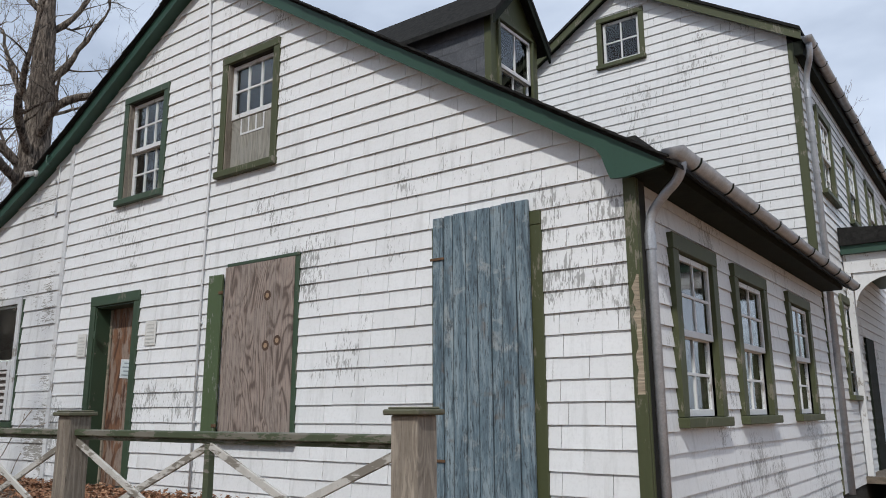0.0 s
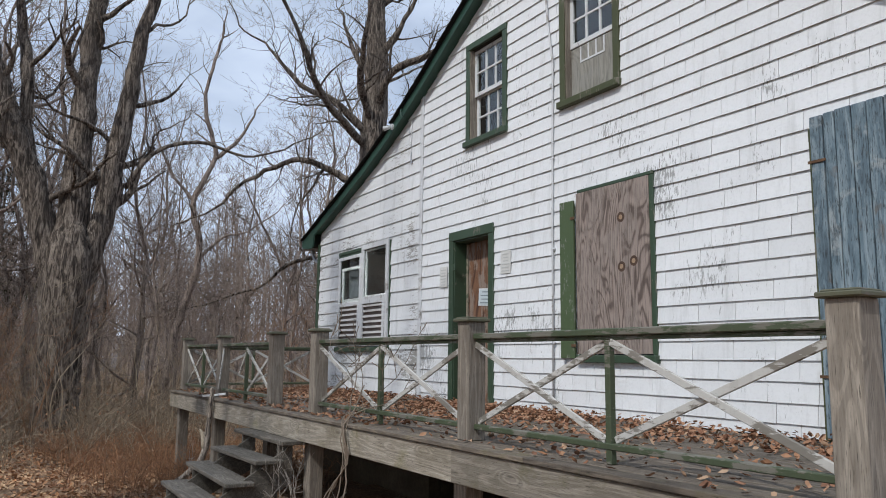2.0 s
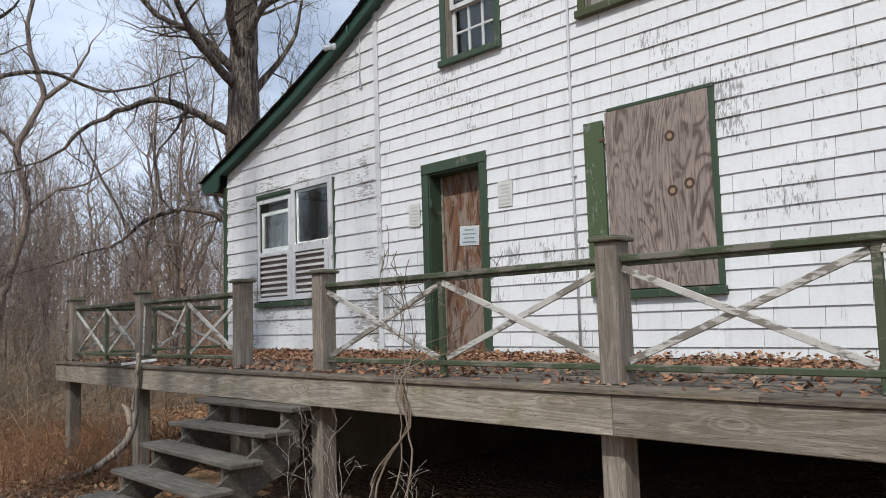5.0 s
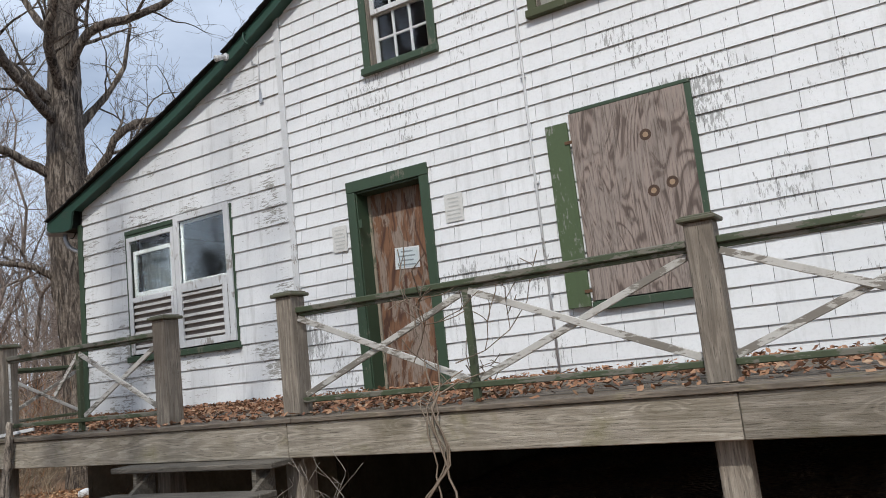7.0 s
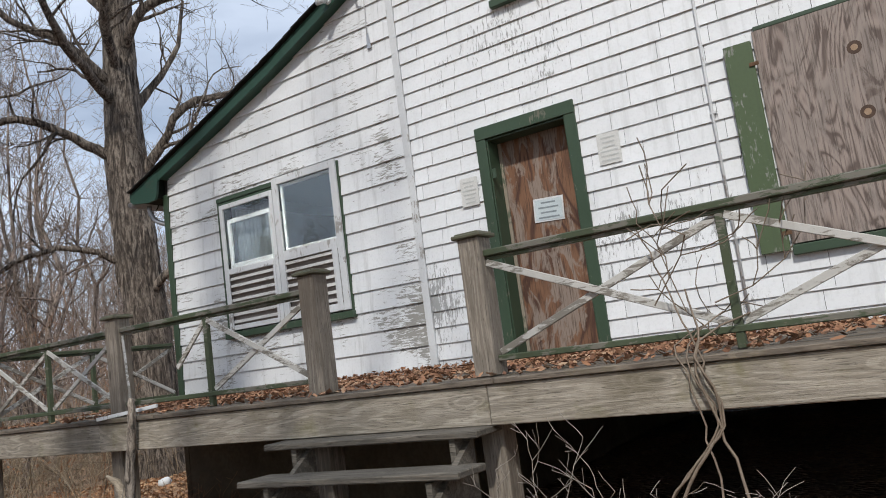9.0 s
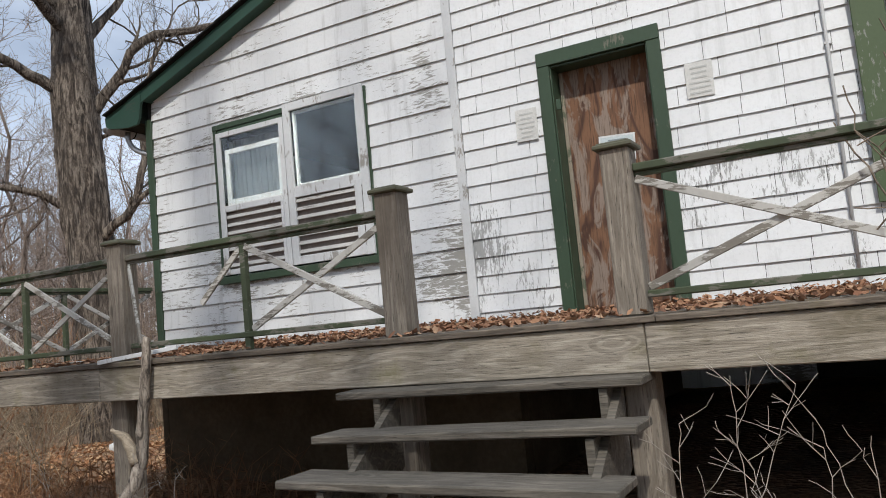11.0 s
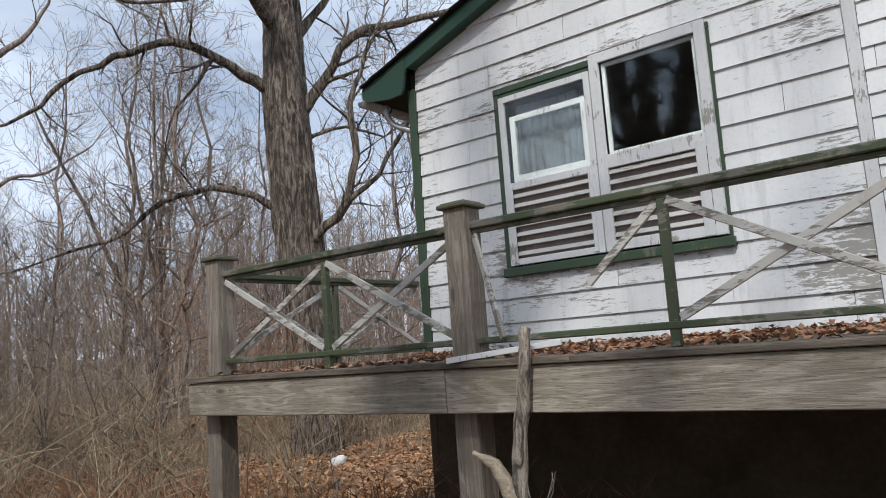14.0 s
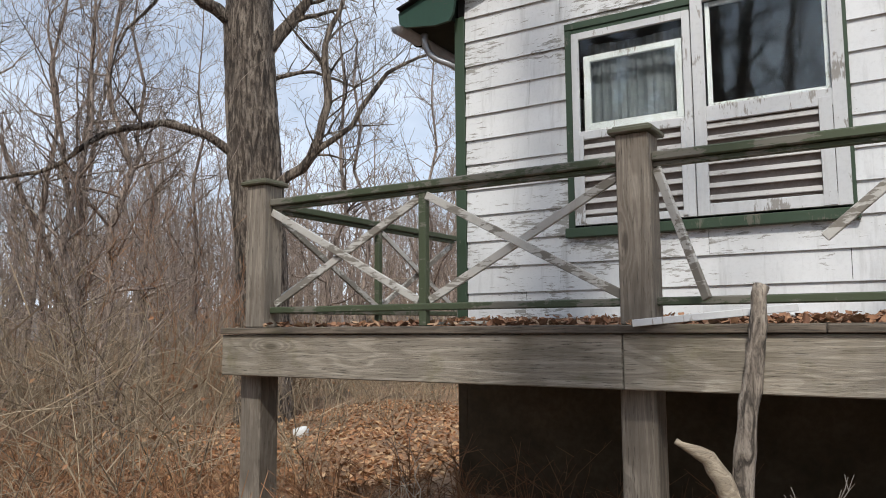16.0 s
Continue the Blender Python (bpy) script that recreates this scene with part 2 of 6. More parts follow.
WHITE = peeling("white_shingle_paint", (0.77, 0.785, 0.79), (0.40, 0.405, 0.395), 0.04, "z", (0.36, 0.365, 0.35), grime=0.55)
WHITE_LAP = peeling("white_lap_paint", (0.76, 0.775, 0.78), (0.36, 0.35, 0.32), 0.10, "x", (0.35, 0.35, 0.335), grime=0.85)
WHITE_TRIM = peeling("white_trim_paint", (0.66, 0.675, 0.68), (0.38, 0.36, 0.33), 0.05, "z", (0.38, 0.37, 0.35), patch=3.0)
GREEN = peeling("green_trim_paint", (0.040, 0.071, 0.040), (0.17, 0.165, 0.125), 0.01, "z", (0.03, 0.042, 0.024), rough=0.5, patch=4.0)
OLIVE = peeling("olive_trim_paint", (0.062, 0.072, 0.028), (0.20, 0.185, 0.135), 0.05, "z", (0.03, 0.035, 0.018), rough=0.6, patch=3.0)
FASCIA = peeling("green_fascia_paint", (0.019, 0.062, 0.040), (0.04, 0.066, 0.046), -0.02, "x", (0.010, 0.030, 0.020), rough=0.55)
# near-black green: deep shade under eaves and in gaps is put into the colour
SOFFIT = plain("soffit_with_shade", (0.010, 0.013, 0.010), (0.020, 0.024, 0.018), gloss=0.08)
POST_WOOD = wood("post_wood", "z", (0.38, 0.335, 0.275), (0.20, 0.17, 0.135), (0.13, 0.105, 0.08))
BEAM_WOOD = wood("beam_wood", "x", (0.42, 0.38, 0.315), (0.235, 0.205, 0.16), (0.13, 0.11, 0.07), 0.5, rings=34)
DECK_WOOD = wood("deck_wood", "x", (0.26, 0.215, 0.165), (0.11, 0.09, 0.07), (0.04, 0.033, 0.026), 0.4)
TREAD_WOOD = wood("tread_wood", "x", (0.27, 0.24, 0.195), (0.12, 0.105, 0.085), (0.07, 0.065, 0.05))
RAIL_GREEN = peeling("rail_green", (0.060, 0.078, 0.040), (0.19, 0.18, 0.145), 0.14, "x", (0.03, 0.032, 0.02), patch=3.5)
BRACE_PAINT = peeling("brace_paint", (0.52, 0.51, 0.475), (0.25, 0.23, 0.195), 0.20, "x", (0.24, 0.22, 0.185), patch=3.0)
BARN = blue_planks("blue_door_wood")
PLY_GREY = plywood("weathered_plywood", (0.31, 0.25, 0.215), (0.12, 0.09, 0.075), (0.28, 0.235, 0.205), 95.0)
PLY_BROWN = plywood("brown_plywood", (0.20, 0.102, 0.056), (0.08, 0.037, 0.023), (0.27, 0.212, 0.172), 40.0, 0.9)
ROOFING = plain("dark_roof_shingle", (0.014, 0.014, 0.014), (0.035, 0.035, 0.033), 14, 0.95, gloss=0.1)
SLATE = plain("slate_side_shingle", (0.07, 0.075, 0.085), (0.12, 0.125, 0.14), 5, 0.8)
GALV = plain("galvanised_metal", (0.36, 0.38, 0.41), (0.52, 0.54, 0.57), 9, 0.4, 0.45, 0.05)
FOUND = plain("brown_stucco", (0.085, 0.062, 0.038), (0.165, 0.125, 0.08), 2.2, 0.95, 0, 0.5)
# near-black: the gloom of unlit rooms behind the panes is in this colour
INSIDE = plain("interior_with_shade", (0.03, 0.03, 0.03), (0.06, 0.06, 0.055), 1.0, 0.95, gloss=0.1)
SHUTTER_PAINT = peeling("worn_shutter_paint", (0.070, 0.105, 0.045), (0.24, 0.25, 0.21), 0.08, "z", (0.05, 0.065, 0.035), patch=5.0)
GLASS = pane("window_glass")
BARK = bark("maple_bark", (0.37, 0.31, 0.25), (0.13, 0.102, 0.08), 12.0, 0.06)
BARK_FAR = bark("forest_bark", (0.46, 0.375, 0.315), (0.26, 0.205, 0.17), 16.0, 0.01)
PALE_WOOD = wood("pale_broken_wood", "x", (0.52, 0.44, 0.33), (0.30, 0.24, 0.17), (0.22, 0.18, 0.13))
PAPER = plain("notice_paper", (0.62, 0.64, 0.64), (0.74, 0.75, 0.75), 5, 0.8, 0, 0.02)


# ---- mesh helpers ----
class Geo:
    def __init__(self):
        self.v, self.f = [], []

    def face_set(self, verts, faces):
        b = len(self.v)
        self.v += [tuple(p) for p in verts]
        self.f += [tuple(b + i for i in f) for f in faces]
        return self

    def box(self, x0, x1, y0, y1, z0, z1, c=0.0):
        return self.obox(Matrix.Translation(((x0 + x1) / 2, (y0 + y1) / 2, (z0 + z1) / 2)), x1 - x0, y1 - y0, z1 - z0, c)

    def obox(self, m, sx, sy, sz, c=0.0):
        """A box, with its edges cut off by c, in the pose m."""
        hx, hy, hz = sx / 2, sy / 2, sz / 2
        if c <= 0:
            pts = [(x, y, z) for x in (-hx, hx) for y in (-hy, hy) for z in (-hz, hz)]
            fs = [(0, 1, 3, 2), (4, 6, 7, 5), (0, 4, 5, 1), (2, 3, 7, 6), (0, 2, 6, 4), (1, 5, 7, 3)]
        else:
            pts = []
            for x in (-1, 1):
                for y in (-1, 1):
                    for z in (-1, 1):
                        pts += [(x * hx, y * (hy - c), z * (hz - c)), (x * (hx - c), y * hy, z * (hz - c)), (x * (hx - c), y * (hy - c), z * hz)]
            fs = CHAMFER
        return self.face_set([m @ Vector(p) for p in pts], fs)

    def beam(self, p, q, w, h, c=0.0, up=(0, 0, 1)):
        """A bar from p to q, w wide across and h high along up."""
        p, q, up = Vector(p), Vector(q), Vector(up)
        a = (q - p).normalized()
        s = a.cross(up).normalized()
        u = s.cross(a)
        m = Matrix(((a.x, s.x, u.x, 0), (a.y, s.y, u.y, 0), (a.z, s.z, u.z, 0), (0, 0, 0, 1)))
        return self.obox(Matrix.Translation((p + q) / 2) @ m, (q - p).length, w, h, c)

    def tube(self, pts, radii, sides=8, caps=True):
        n, b = len(pts), len(self.v)
        pts = [Vector(p) for p in pts]
        ref = Vector((0.31, 0.17, 0.93))
        for i, p in enumerate(pts):
            a = (pts[min(i + 1, n - 1)] - pts[max(i - 1, 0)]).normalized()
            s = a.cross(ref)
            s = s.normalized() if s.length > 0.05 else a.cross(Vector((1, 0, 0))).normalized()
            u = s.cross(a)
            ref = u
            r = radii[i] if isinstance(radii, (list, tuple)) else radii
            for k in range(sides):
                t = 2 * math.pi * k / sides
                self.v.append(tuple(p + s * (r * math.cos(t)) + u * (r * math.sin(t))))
        for i in range(n - 1):
            for k in range(sides):
                k2 = (k + 1) % sides
                self.f.append((b + i * sides + k, b + (i + 1) * sides + k, b + (i + 1) * sides + k2, b + i * sides + k2))
        if caps:
            self.f.append(tuple(b + k for k in range(sides)))
            self.f.append(tuple(b + (n - 1) * sides + k for k in reversed(range(sides))))
        return self

    def prism(self, poly, axis, lo, hi):
        """A flat outline (two numbers a corner) drawn out along an axis."""
        put = {"x": lambda a, b, t: (t, a, b), "y": lambda a, b, t: (a, t, b), "z": lambda a, b, t: (a, b, t)}[axis]
        n = len(poly)
        vs = [put(a, b, lo) for a, b in poly] + [put(a, b, hi) for a, b in poly]
        fs = [tuple(range(n)), tuple(reversed(range(n, 2 * n)))] + [(i, i + n, (i + 1) % n + n, (i + 1) % n) for i in range(n)]
        return self.face_set(vs, fs)

    def mesh(self, name, mat, smooth=False, shift=(0, 0, 0)):
        me = bpy.data.meshes.new(name)
        vs = np.array(self.v, dtype=float) - np.array(shift, dtype=float)
        me.from_pydata(vs.tolist(), [], self.f)
        bm = bmesh.new()
        bm.from_mesh(me)
        if len(self.f) < 40000:
            bmesh.ops.recalc_face_normals(bm, faces=bm.faces)
        bm.to_mesh(me)
        bm.free()
        me.materials.append(mat)
        if smooth:
            me.polygons.foreach_set("use_smooth", [True] * len(me.polygons))
        me.update()
        return me


def chamfer_faces():
    pts = []
    for x in (-1, 1):
        for y in (-1, 1):
            for z in (-1, 1):
                pts += [(x, y * 0.8, z * 0.8), (x * 0.8, y, z * 0.8), (x * 0.8, y * 0.8, z)]
    fs = []
    for ax in range(3):
        for sgn in (-1, 1):
            ring = [i for i, p in enumerate(pts) if p[ax] == sgn]
            o = [k for k in range(3) if k != ax]
            ring.sort(key=lambda i: math.atan2(pts[i][o[1]], pts[i][o[0]]))
            fs.append(tuple(ring))
    corner = lambda x, y, z: 3 * (4 * (x > 0) + 2 * (y > 0) + (z > 0))
    for s in (-1, 1):
        for t in (-1, 1):
            fs.append((corner(-1, s, t) + 1, corner(1, s, t) + 1, corner(1, s, t) + 2, corner(-1, s, t) + 2))
            fs.append((corner(s, -1, t) + 0, corner(s, 1, t) + 0, corner(s, 1, t) + 2, corner(s, -1, t) + 2))
            fs.append((corner(s, t, -1) + 0, corner(s, t, 1) + 0, corner(s, t, 1) + 1, corner(s, t, -1) + 1))
    fs += [(3 * i, 3 * i + 1, 3 * i + 2) for i in range(8)]
    return fs


CHAMFER = chamfer_faces()


def thing(name, base, label, category, group="", kind=""):
    e = new(name)
    e.empty_display_size = 0.1
    e.location = base
    return tagged(e, label, category, group, kind)


def part(name, geo, mat, parent=None, label="", smooth=False):
    """One mesh object, given in world places, under its thing or part."""
    base = Vector((0, 0, 0))
    o = parent
    while o is not None:
        base += o.location
        o = o.parent
    ob = new(name, geo.mesh(name, mat, smooth, base))
    ob.parent = parent
    return tagged(ob, label)


def solid(name, geo, mat, label, category, group="", kind="", smooth=False):
    return tagged(part(name, geo, mat, None, "", smooth), label, category, group, kind)


# ---- the plan ----
FY = 4.91                       # the gable wall's face
XL, XB, XR = -13.46, -9.63, -1.93   # west corner, batten, east corner
DECK = 1.17
MAIN_Y, MAIN_RIDGE_X, MAIN_XW = 11.5, -4.65, -7.35
RIDGE = (-6.94, 6.95)
UNDER = [(-13.96, 3.75), (-12.45, 4.27), (-11.35, 4.67), (-10.35, 5.09), (-9.55, 5.49), RIDGE, (-1.70, 3.50)]   # lower edge of the rake boards


def under(x):
    for (xa, za), (xb, zb) in zip(UNDER, UNDER[1:]):
        if x <= xb or xb == UNDER[-1][0]:
            return za + (zb - za) * (x - xa) / (xb - xa)


def ground_z(x, y):
    pts = [(-60, -0.6), (-30, -0.4), (-20, -0.2), (-13, -0.08), (-9, -0.16), (-6, -0.12), (-3.5, 0.0), (-1.5, 0.18), (0, 0.44), (4, 0.8), (40, 1.2)]
    z = float(np.interp(x, [p[0] for p in pts], [p[1] for p in pts]))
    if x > -9:
        z += max(0, min(1, (y - 3.0) / 6)) * max(0, min(1, (x + 4.5) / 3.5)) * 0.55
    if x < -11:
        z -= max(0, min(1, (y - 3) / 6)) * 0.22
    return z + 0.05 * noise.noise((x * 0.5, y * 0.5, 0)) + 0.02 * noise.noise((x * 1.9, y * 1.9, 3))

# ---- ground ----
def build_ground():
    g = Geo()
    xs = sorted(set([round(-34 + i * 0.3, 3) for i in range(134)] + [-400, -220, -130, -90, -65, -50, -42, 9, 14, 25, 45, 90, 200, 400]))
    ys = sorted(set([round(-8 + i * 0.3, 3) for i in range(80)] + [-400, -200, -90, -50, -30, -18, -12, 18, 22, 30, 45, 70, 110, 200, 400]))
    for y in ys:
        for x in xs:
            g.v.append((x, y, ground_z(max(-60, min(40, x)), y)))
    n = len(xs)
    for j in range(len(ys) - 1):
        for i in range(n - 1):
            a = j * n + i
            g.f.append((a, a + 1, a + 1 + n, a + n))
    m, nd, l, p = material("leaf_covered_ground")
    v = coords(nd, l, (1, 1, 1))
    vor = nd.new("ShaderNodeTexVoronoi")
    vor.inputs["Scale"].default_value = 17
    l.new(v, vor.inputs["Vector"])
    sep = nd.new("ShaderNodeSeparateColor")
    l.new(vor.outputs["Color"], sep.inputs[0])
    leaf = ramp(nd, l, sep.outputs[0], [(0, (0.20, 0.10, 0.052)), (0.35, (0.37, 0.205, 0.105)), (0.7, (0.46, 0.29, 0.16)), (1, (0.30, 0.15, 0.075))])
    f = noise_tex(nd, l, v, 0.6, 5, 0.62)
    fine = noise_tex(nd, l, v, 30, 5, 0.7)
    soil = ramp(nd, l, fine, [(0.3, (0.075, 0.052, 0.033)), (0.7, (0.22, 0.15, 0.092))])
    c = mix(nd, l, ramp(nd, l, f, [(0.42, (0.25, 0.25, 0.25)), (0.68, (1, 1, 1))]), leaf, soil)
    c = mix(nd, l, ramp(nd, l, fine, [(0.3, (0.7, 0.7, 0.7)), (0.5, (0, 0, 0))]), c, (0.05, 0.032, 0.02))
    l.new(c, p.inputs["Base Color"])
    p.inputs["Roughness"].default_value = 0.95
    bump(nd, l, p, vor.outputs["Distance"], 0.7, 0.03)
    return solid("ground", g, m, "ground under a cover of fallen brown leaves", "ground", kind="structure", smooth=True)


build_ground()


# ---- house walls ----
def strips(x0, x1, zlow, top, holes, breaks):
    """The wall's outline cut into pieces round its openings: corner lists in (along, up)."""
    cuts = sorted({x0, x1, *[h[0] for h in holes], *[h[1] for h in holes], *breaks})
    cuts = [c for c in cuts if x0 <= c <= x1]
    out = []
    for a, b in zip(cuts, cuts[1:]):
        z = zlow
        mid = (a + b) / 2
        for h in sorted([h for h in holes if h[0] < mid < h[1]], key=lambda h: h[2]):
            if h[2] > z:
                out.append([(a, z), (b, z), (b, h[2]), (a, h[2])])
            z = h[3]
        out.append([(a, z), (b, z), (b, top(b)), (a, top(a))])
    return out


HOLES = {"upper_west": (-8.37, -7.64, 4.51, 5.74), "upper_east": (-6.47, -5.73, 4.50, 5.72), "boarded": (-6.24, -5.30, 1.78, 3.445),
         "door": (-8.735, -7.93, DECK + 0.03, 3.25), "barn": (-3.58, -2.78, DECK + 0.03, 3.36), "pair": (-12.435, -10.60, 1.90, 3.455)}
EAST_X = -1.95
EAST = [(5.655, 6.47, 1.945, 3.19), (7.24, 8.14, 1.945, 3.19), (9.34, 10.26, 1.945, 3.19)]
MAIN_EAST = [(12.95, 13.85, 2.2, 3.6), (12.62, 13.55, 5.3, 6.55), (15.1, 16.0, 5.3, 6.55), (17.6, 18.5, 5.3, 6.55), (20.1, 21.0, 5.3, 6.55)]
MAIN_SOUTH = [(-4.97, -4.30, 7.80, 8.58)]


def main_under(x):
    return 9.06 - 0.64 * abs(x - MAIN_RIDGE_X)


def build_walls():
    g = Geo()
    for poly in strips(XL, XR, 0.93, lambda x: under(x) + 0.06, list(HOLES.values()), [p[0] for p in UNDER[1:-1]]):
        g.prism(poly, "y", FY, FY + 0.15)
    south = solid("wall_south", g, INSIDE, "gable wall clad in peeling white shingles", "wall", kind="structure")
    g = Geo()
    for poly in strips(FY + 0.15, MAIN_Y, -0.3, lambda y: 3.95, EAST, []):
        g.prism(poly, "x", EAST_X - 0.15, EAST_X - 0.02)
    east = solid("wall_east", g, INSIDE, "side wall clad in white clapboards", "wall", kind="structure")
    g = Geo()
    g.prism([(FY + 0.15, -0.6), (MAIN_Y, -0.6), (MAIN_Y, 3.7), (FY + 0.15, 3.7)], "x", XL, XL + 0.15)
    solid("wall_west", g, WHITE_LAP, "white side wall of the lean-to", "wall", kind="structure")
    g = Geo()
    for poly in strips(MAIN_XW, EAST_X - 0.02, -0.3, main_under, MAIN_SOUTH, [MAIN_RIDGE_X]):
        g.prism(poly, "y", MAIN_Y, MAIN_Y + 0.15)
    ms = solid("wall_main_south", g, INSIDE, "upper gable wall of the taller house, white shingles", "wall", kind="structure")
    g = Geo()
    for poly in strips(MAIN_Y + 0.15, 24, -0.3, lambda y: 7.2, MAIN_EAST, []):
        g.prism(poly, "x", EAST_X - 0.15, EAST_X - 0.02)
    me = solid("wall_main_east", g, INSIDE, "side wall of the taller house, white clapboards", "wall", kind="structure")
    g = Geo()
    g.box(MAIN_XW, MAIN_XW + 0.15, MAIN_Y + 0.15, 24, -0.3, 7.2)
    g.box(MAIN_XW, EAST_X, 24, 24.15, -0.3, 7.3)
    for poly in strips(XL, MAIN_XW, -0.6, lambda x: under(x) + 0.1, [], [p[0] for p in UNDER[1:-2]]):
        g.prism(poly, "y", MAIN_Y - 0.001, MAIN_Y + 0.15)
    for poly in strips(MAIN_XW, EAST_X, 7.3, main_under, [], [MAIN_RIDGE_X]):
        g.prism(poly, "y", 24, 24.15)
    solid("wall_back", g, WHITE_LAP, "plain white rear walls of the house", "wall", kind="structure")
    g = Geo()
    g.box(XL + 0.02, -9.3, FY - 0.02, FY + 0.15, -0.7, 0.925)
    g.box(-9.45, -9.3, FY + 0.16, MAIN_Y - 0.01, -0.7, 1.04)
    g.box(XR - 0.16, XR, FY - 0.02, FY + 0.15, -0.7, 0.925)
    g.box(XL - 0.02, XL + 0.06, FY - 0.025, FY + 0.02, -0.7, DECK - 0.06)
    solid("foundation_wall", g, FOUND, "brown stained foundation wall beneath the deck", "wall", kind="structure")
    g = Geo()
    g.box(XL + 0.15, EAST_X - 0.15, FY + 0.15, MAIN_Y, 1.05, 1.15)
    solid("floor", g, INSIDE, "bare wooden floor inside the house, room shade put into its colour", "floor", kind="structure")
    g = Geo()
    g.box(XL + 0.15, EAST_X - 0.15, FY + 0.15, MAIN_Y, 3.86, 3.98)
    solid("ceiling", g, INSIDE, "ceiling above the lower rooms, room shade put into its colour", "ceiling", kind="structure")
    return south, east, ms, me


WALL_S, WALL_E, WALL_MS, WALL_ME = build_walls()


# ---- roofs ----
def slab(poly, y0, y1, thick):
    """A roof plate that follows the line poly of (x, z) corners."""
    up = [(x, z + thick) for x, z in reversed(poly)]
    return Geo().prism(poly + up, "y", y0, y1)


RAKE = 0.13
RB = 0.135      # height of the rake boards


def build_roofs():
    top = RB + 0.005
    r = thing("roof", (RIDGE[0], FY, RIDGE[1]), "dark shingled roof with green rake boards", "roof", kind="structure")
    west = [(x, z + top) for x, z in UNDER[:-1]]
    east = [(RIDGE[0], RIDGE[1] + top), (-1.58, UNDER[-1][1] - 0.12 * 0.658 + top)]
    part("roof_plate", slab(west, FY - RAKE - 0.03, MAIN_Y, 0.028), ROOFING, r)
    part("roof_plate", slab(east, FY - RAKE - 0.03, MAIN_Y, 0.028), ROOFING, r)
    for a, b in zip(UNDER, UNDER[1:]):
        if a[0] < -13:
            a = (-13.38, under(-13.38))
        if b[0] > -2:
            b = (-2.15, under(-2.15))
        poly = [a, b, (b[0], b[1] + RB), (a[0], a[1] + RB)]
        part("rake_board", Geo().prism(poly, "y", FY - RAKE - 0.025, FY - RAKE), FASCIA, r, "green painted rake board")
        part("soffit_board", Geo().prism([(a[0], a[1] + 0.012), (b[0], b[1] + 0.012), (b[0], b[1] + 0.032), (a[0], a[1] + 0.032)], "y", FY - RAKE + 0.002, FY + 0.14), FASCIA, r)
    # flared ends of the rake boards
    z = under(-2.15)
    poly = [(-2.15, z), (-2.11, z - 0.06), (-2.08, z - 0.15), (-2.05, z - 0.235), (-1.95, z - 0.245), (-1.72, z - 0.215), (-1.67, z - 0.205), (-1.665, under(-1.665) + RB), (-2.15, z + RB)]
    part("rake_end", Geo().prism(poly, "y", FY - RAKE - 0.03, FY - RAKE), FASCIA, r)
    z = under(-13.38)
    poly = [(-13.38, z), (-13.40, z - 0.05), (-13.42, z - 0.17), (-13.46, z - 0.235), (-13.60, z - 0.245), (-13.90, z - 0.20), (-13.96, z - 0.16), (-13.97, under(-13.96) + RB), (-13.38, z + RB)]
    part("rake_end", Geo().prism(poly, "y", FY - RAKE - 0.03, FY - RAKE), FASCIA, r)
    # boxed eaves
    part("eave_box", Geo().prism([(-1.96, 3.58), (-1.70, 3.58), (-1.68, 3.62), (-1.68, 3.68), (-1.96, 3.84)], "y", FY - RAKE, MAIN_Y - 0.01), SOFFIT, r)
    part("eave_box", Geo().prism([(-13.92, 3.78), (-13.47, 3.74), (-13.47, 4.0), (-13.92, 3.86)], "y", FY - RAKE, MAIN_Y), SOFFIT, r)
    # shingle edge along the east rake
    edge = Geo()
    rnd = random.Random(4)
    for (xa, za), (xb, zb) in ((RIDGE, (-1.6, UNDER[-1][1] - 0.06)), *zip(UNDER[:-2], UNDER[1:-1])):
        n = int(math.hypot(xb - xa, zb - za) / 0.14)
        d = (Vector((xb, 0, zb)) - Vector((xa, 0, za))).normalized()
        for i in range(n):
            p = Vector((xa, FY - RAKE - 0.012 - rnd.uniform(0, 0.012), za + top + 0.022)) + d * (i * 0.14)
            edge.beam(p, p + d * 0.20 + Vector((0, 0, 0.010 if d.z < 0 else -0.010)), 0.12, 0.014, up=(0, 0, 1))
    part("shingle_edge", edge, ROOFING, r)
    # taller house
    m = thing("main_roof", (MAIN_RIDGE_X, MAIN_Y, 9), "dark shingled roof of the taller house, green rake boards", "roof", kind="structure")
    e0, e1 = (MAIN_RIDGE_X, main_under(MAIN_RIDGE_X)), (-1.83, main_under(-1.83))
    w0, w1 = (2 * MAIN_RIDGE_X + 1.62, main_under(-1.62)), e0
    for a, b in ((e0, e1), (w0, w1)):
        part("roof_plate", slab([(a[0], a[1] + 0.15), (b[0], b[1] + 0.15)], MAIN_Y - 0.2, 24.3, 0.05), ROOFING, m)
        part("rake_board", Geo().prism([a, b, (b[0], b[1] + 0.148), (a[0], a[1] + 0.148)], "y", MAIN_Y - 0.17, MAIN_Y - 0.14), OLIVE, m)
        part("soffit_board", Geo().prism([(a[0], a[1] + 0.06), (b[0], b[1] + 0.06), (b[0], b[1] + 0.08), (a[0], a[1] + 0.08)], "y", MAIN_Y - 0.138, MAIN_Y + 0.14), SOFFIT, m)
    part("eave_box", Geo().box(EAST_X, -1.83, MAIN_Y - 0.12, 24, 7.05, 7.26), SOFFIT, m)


build_roofs()


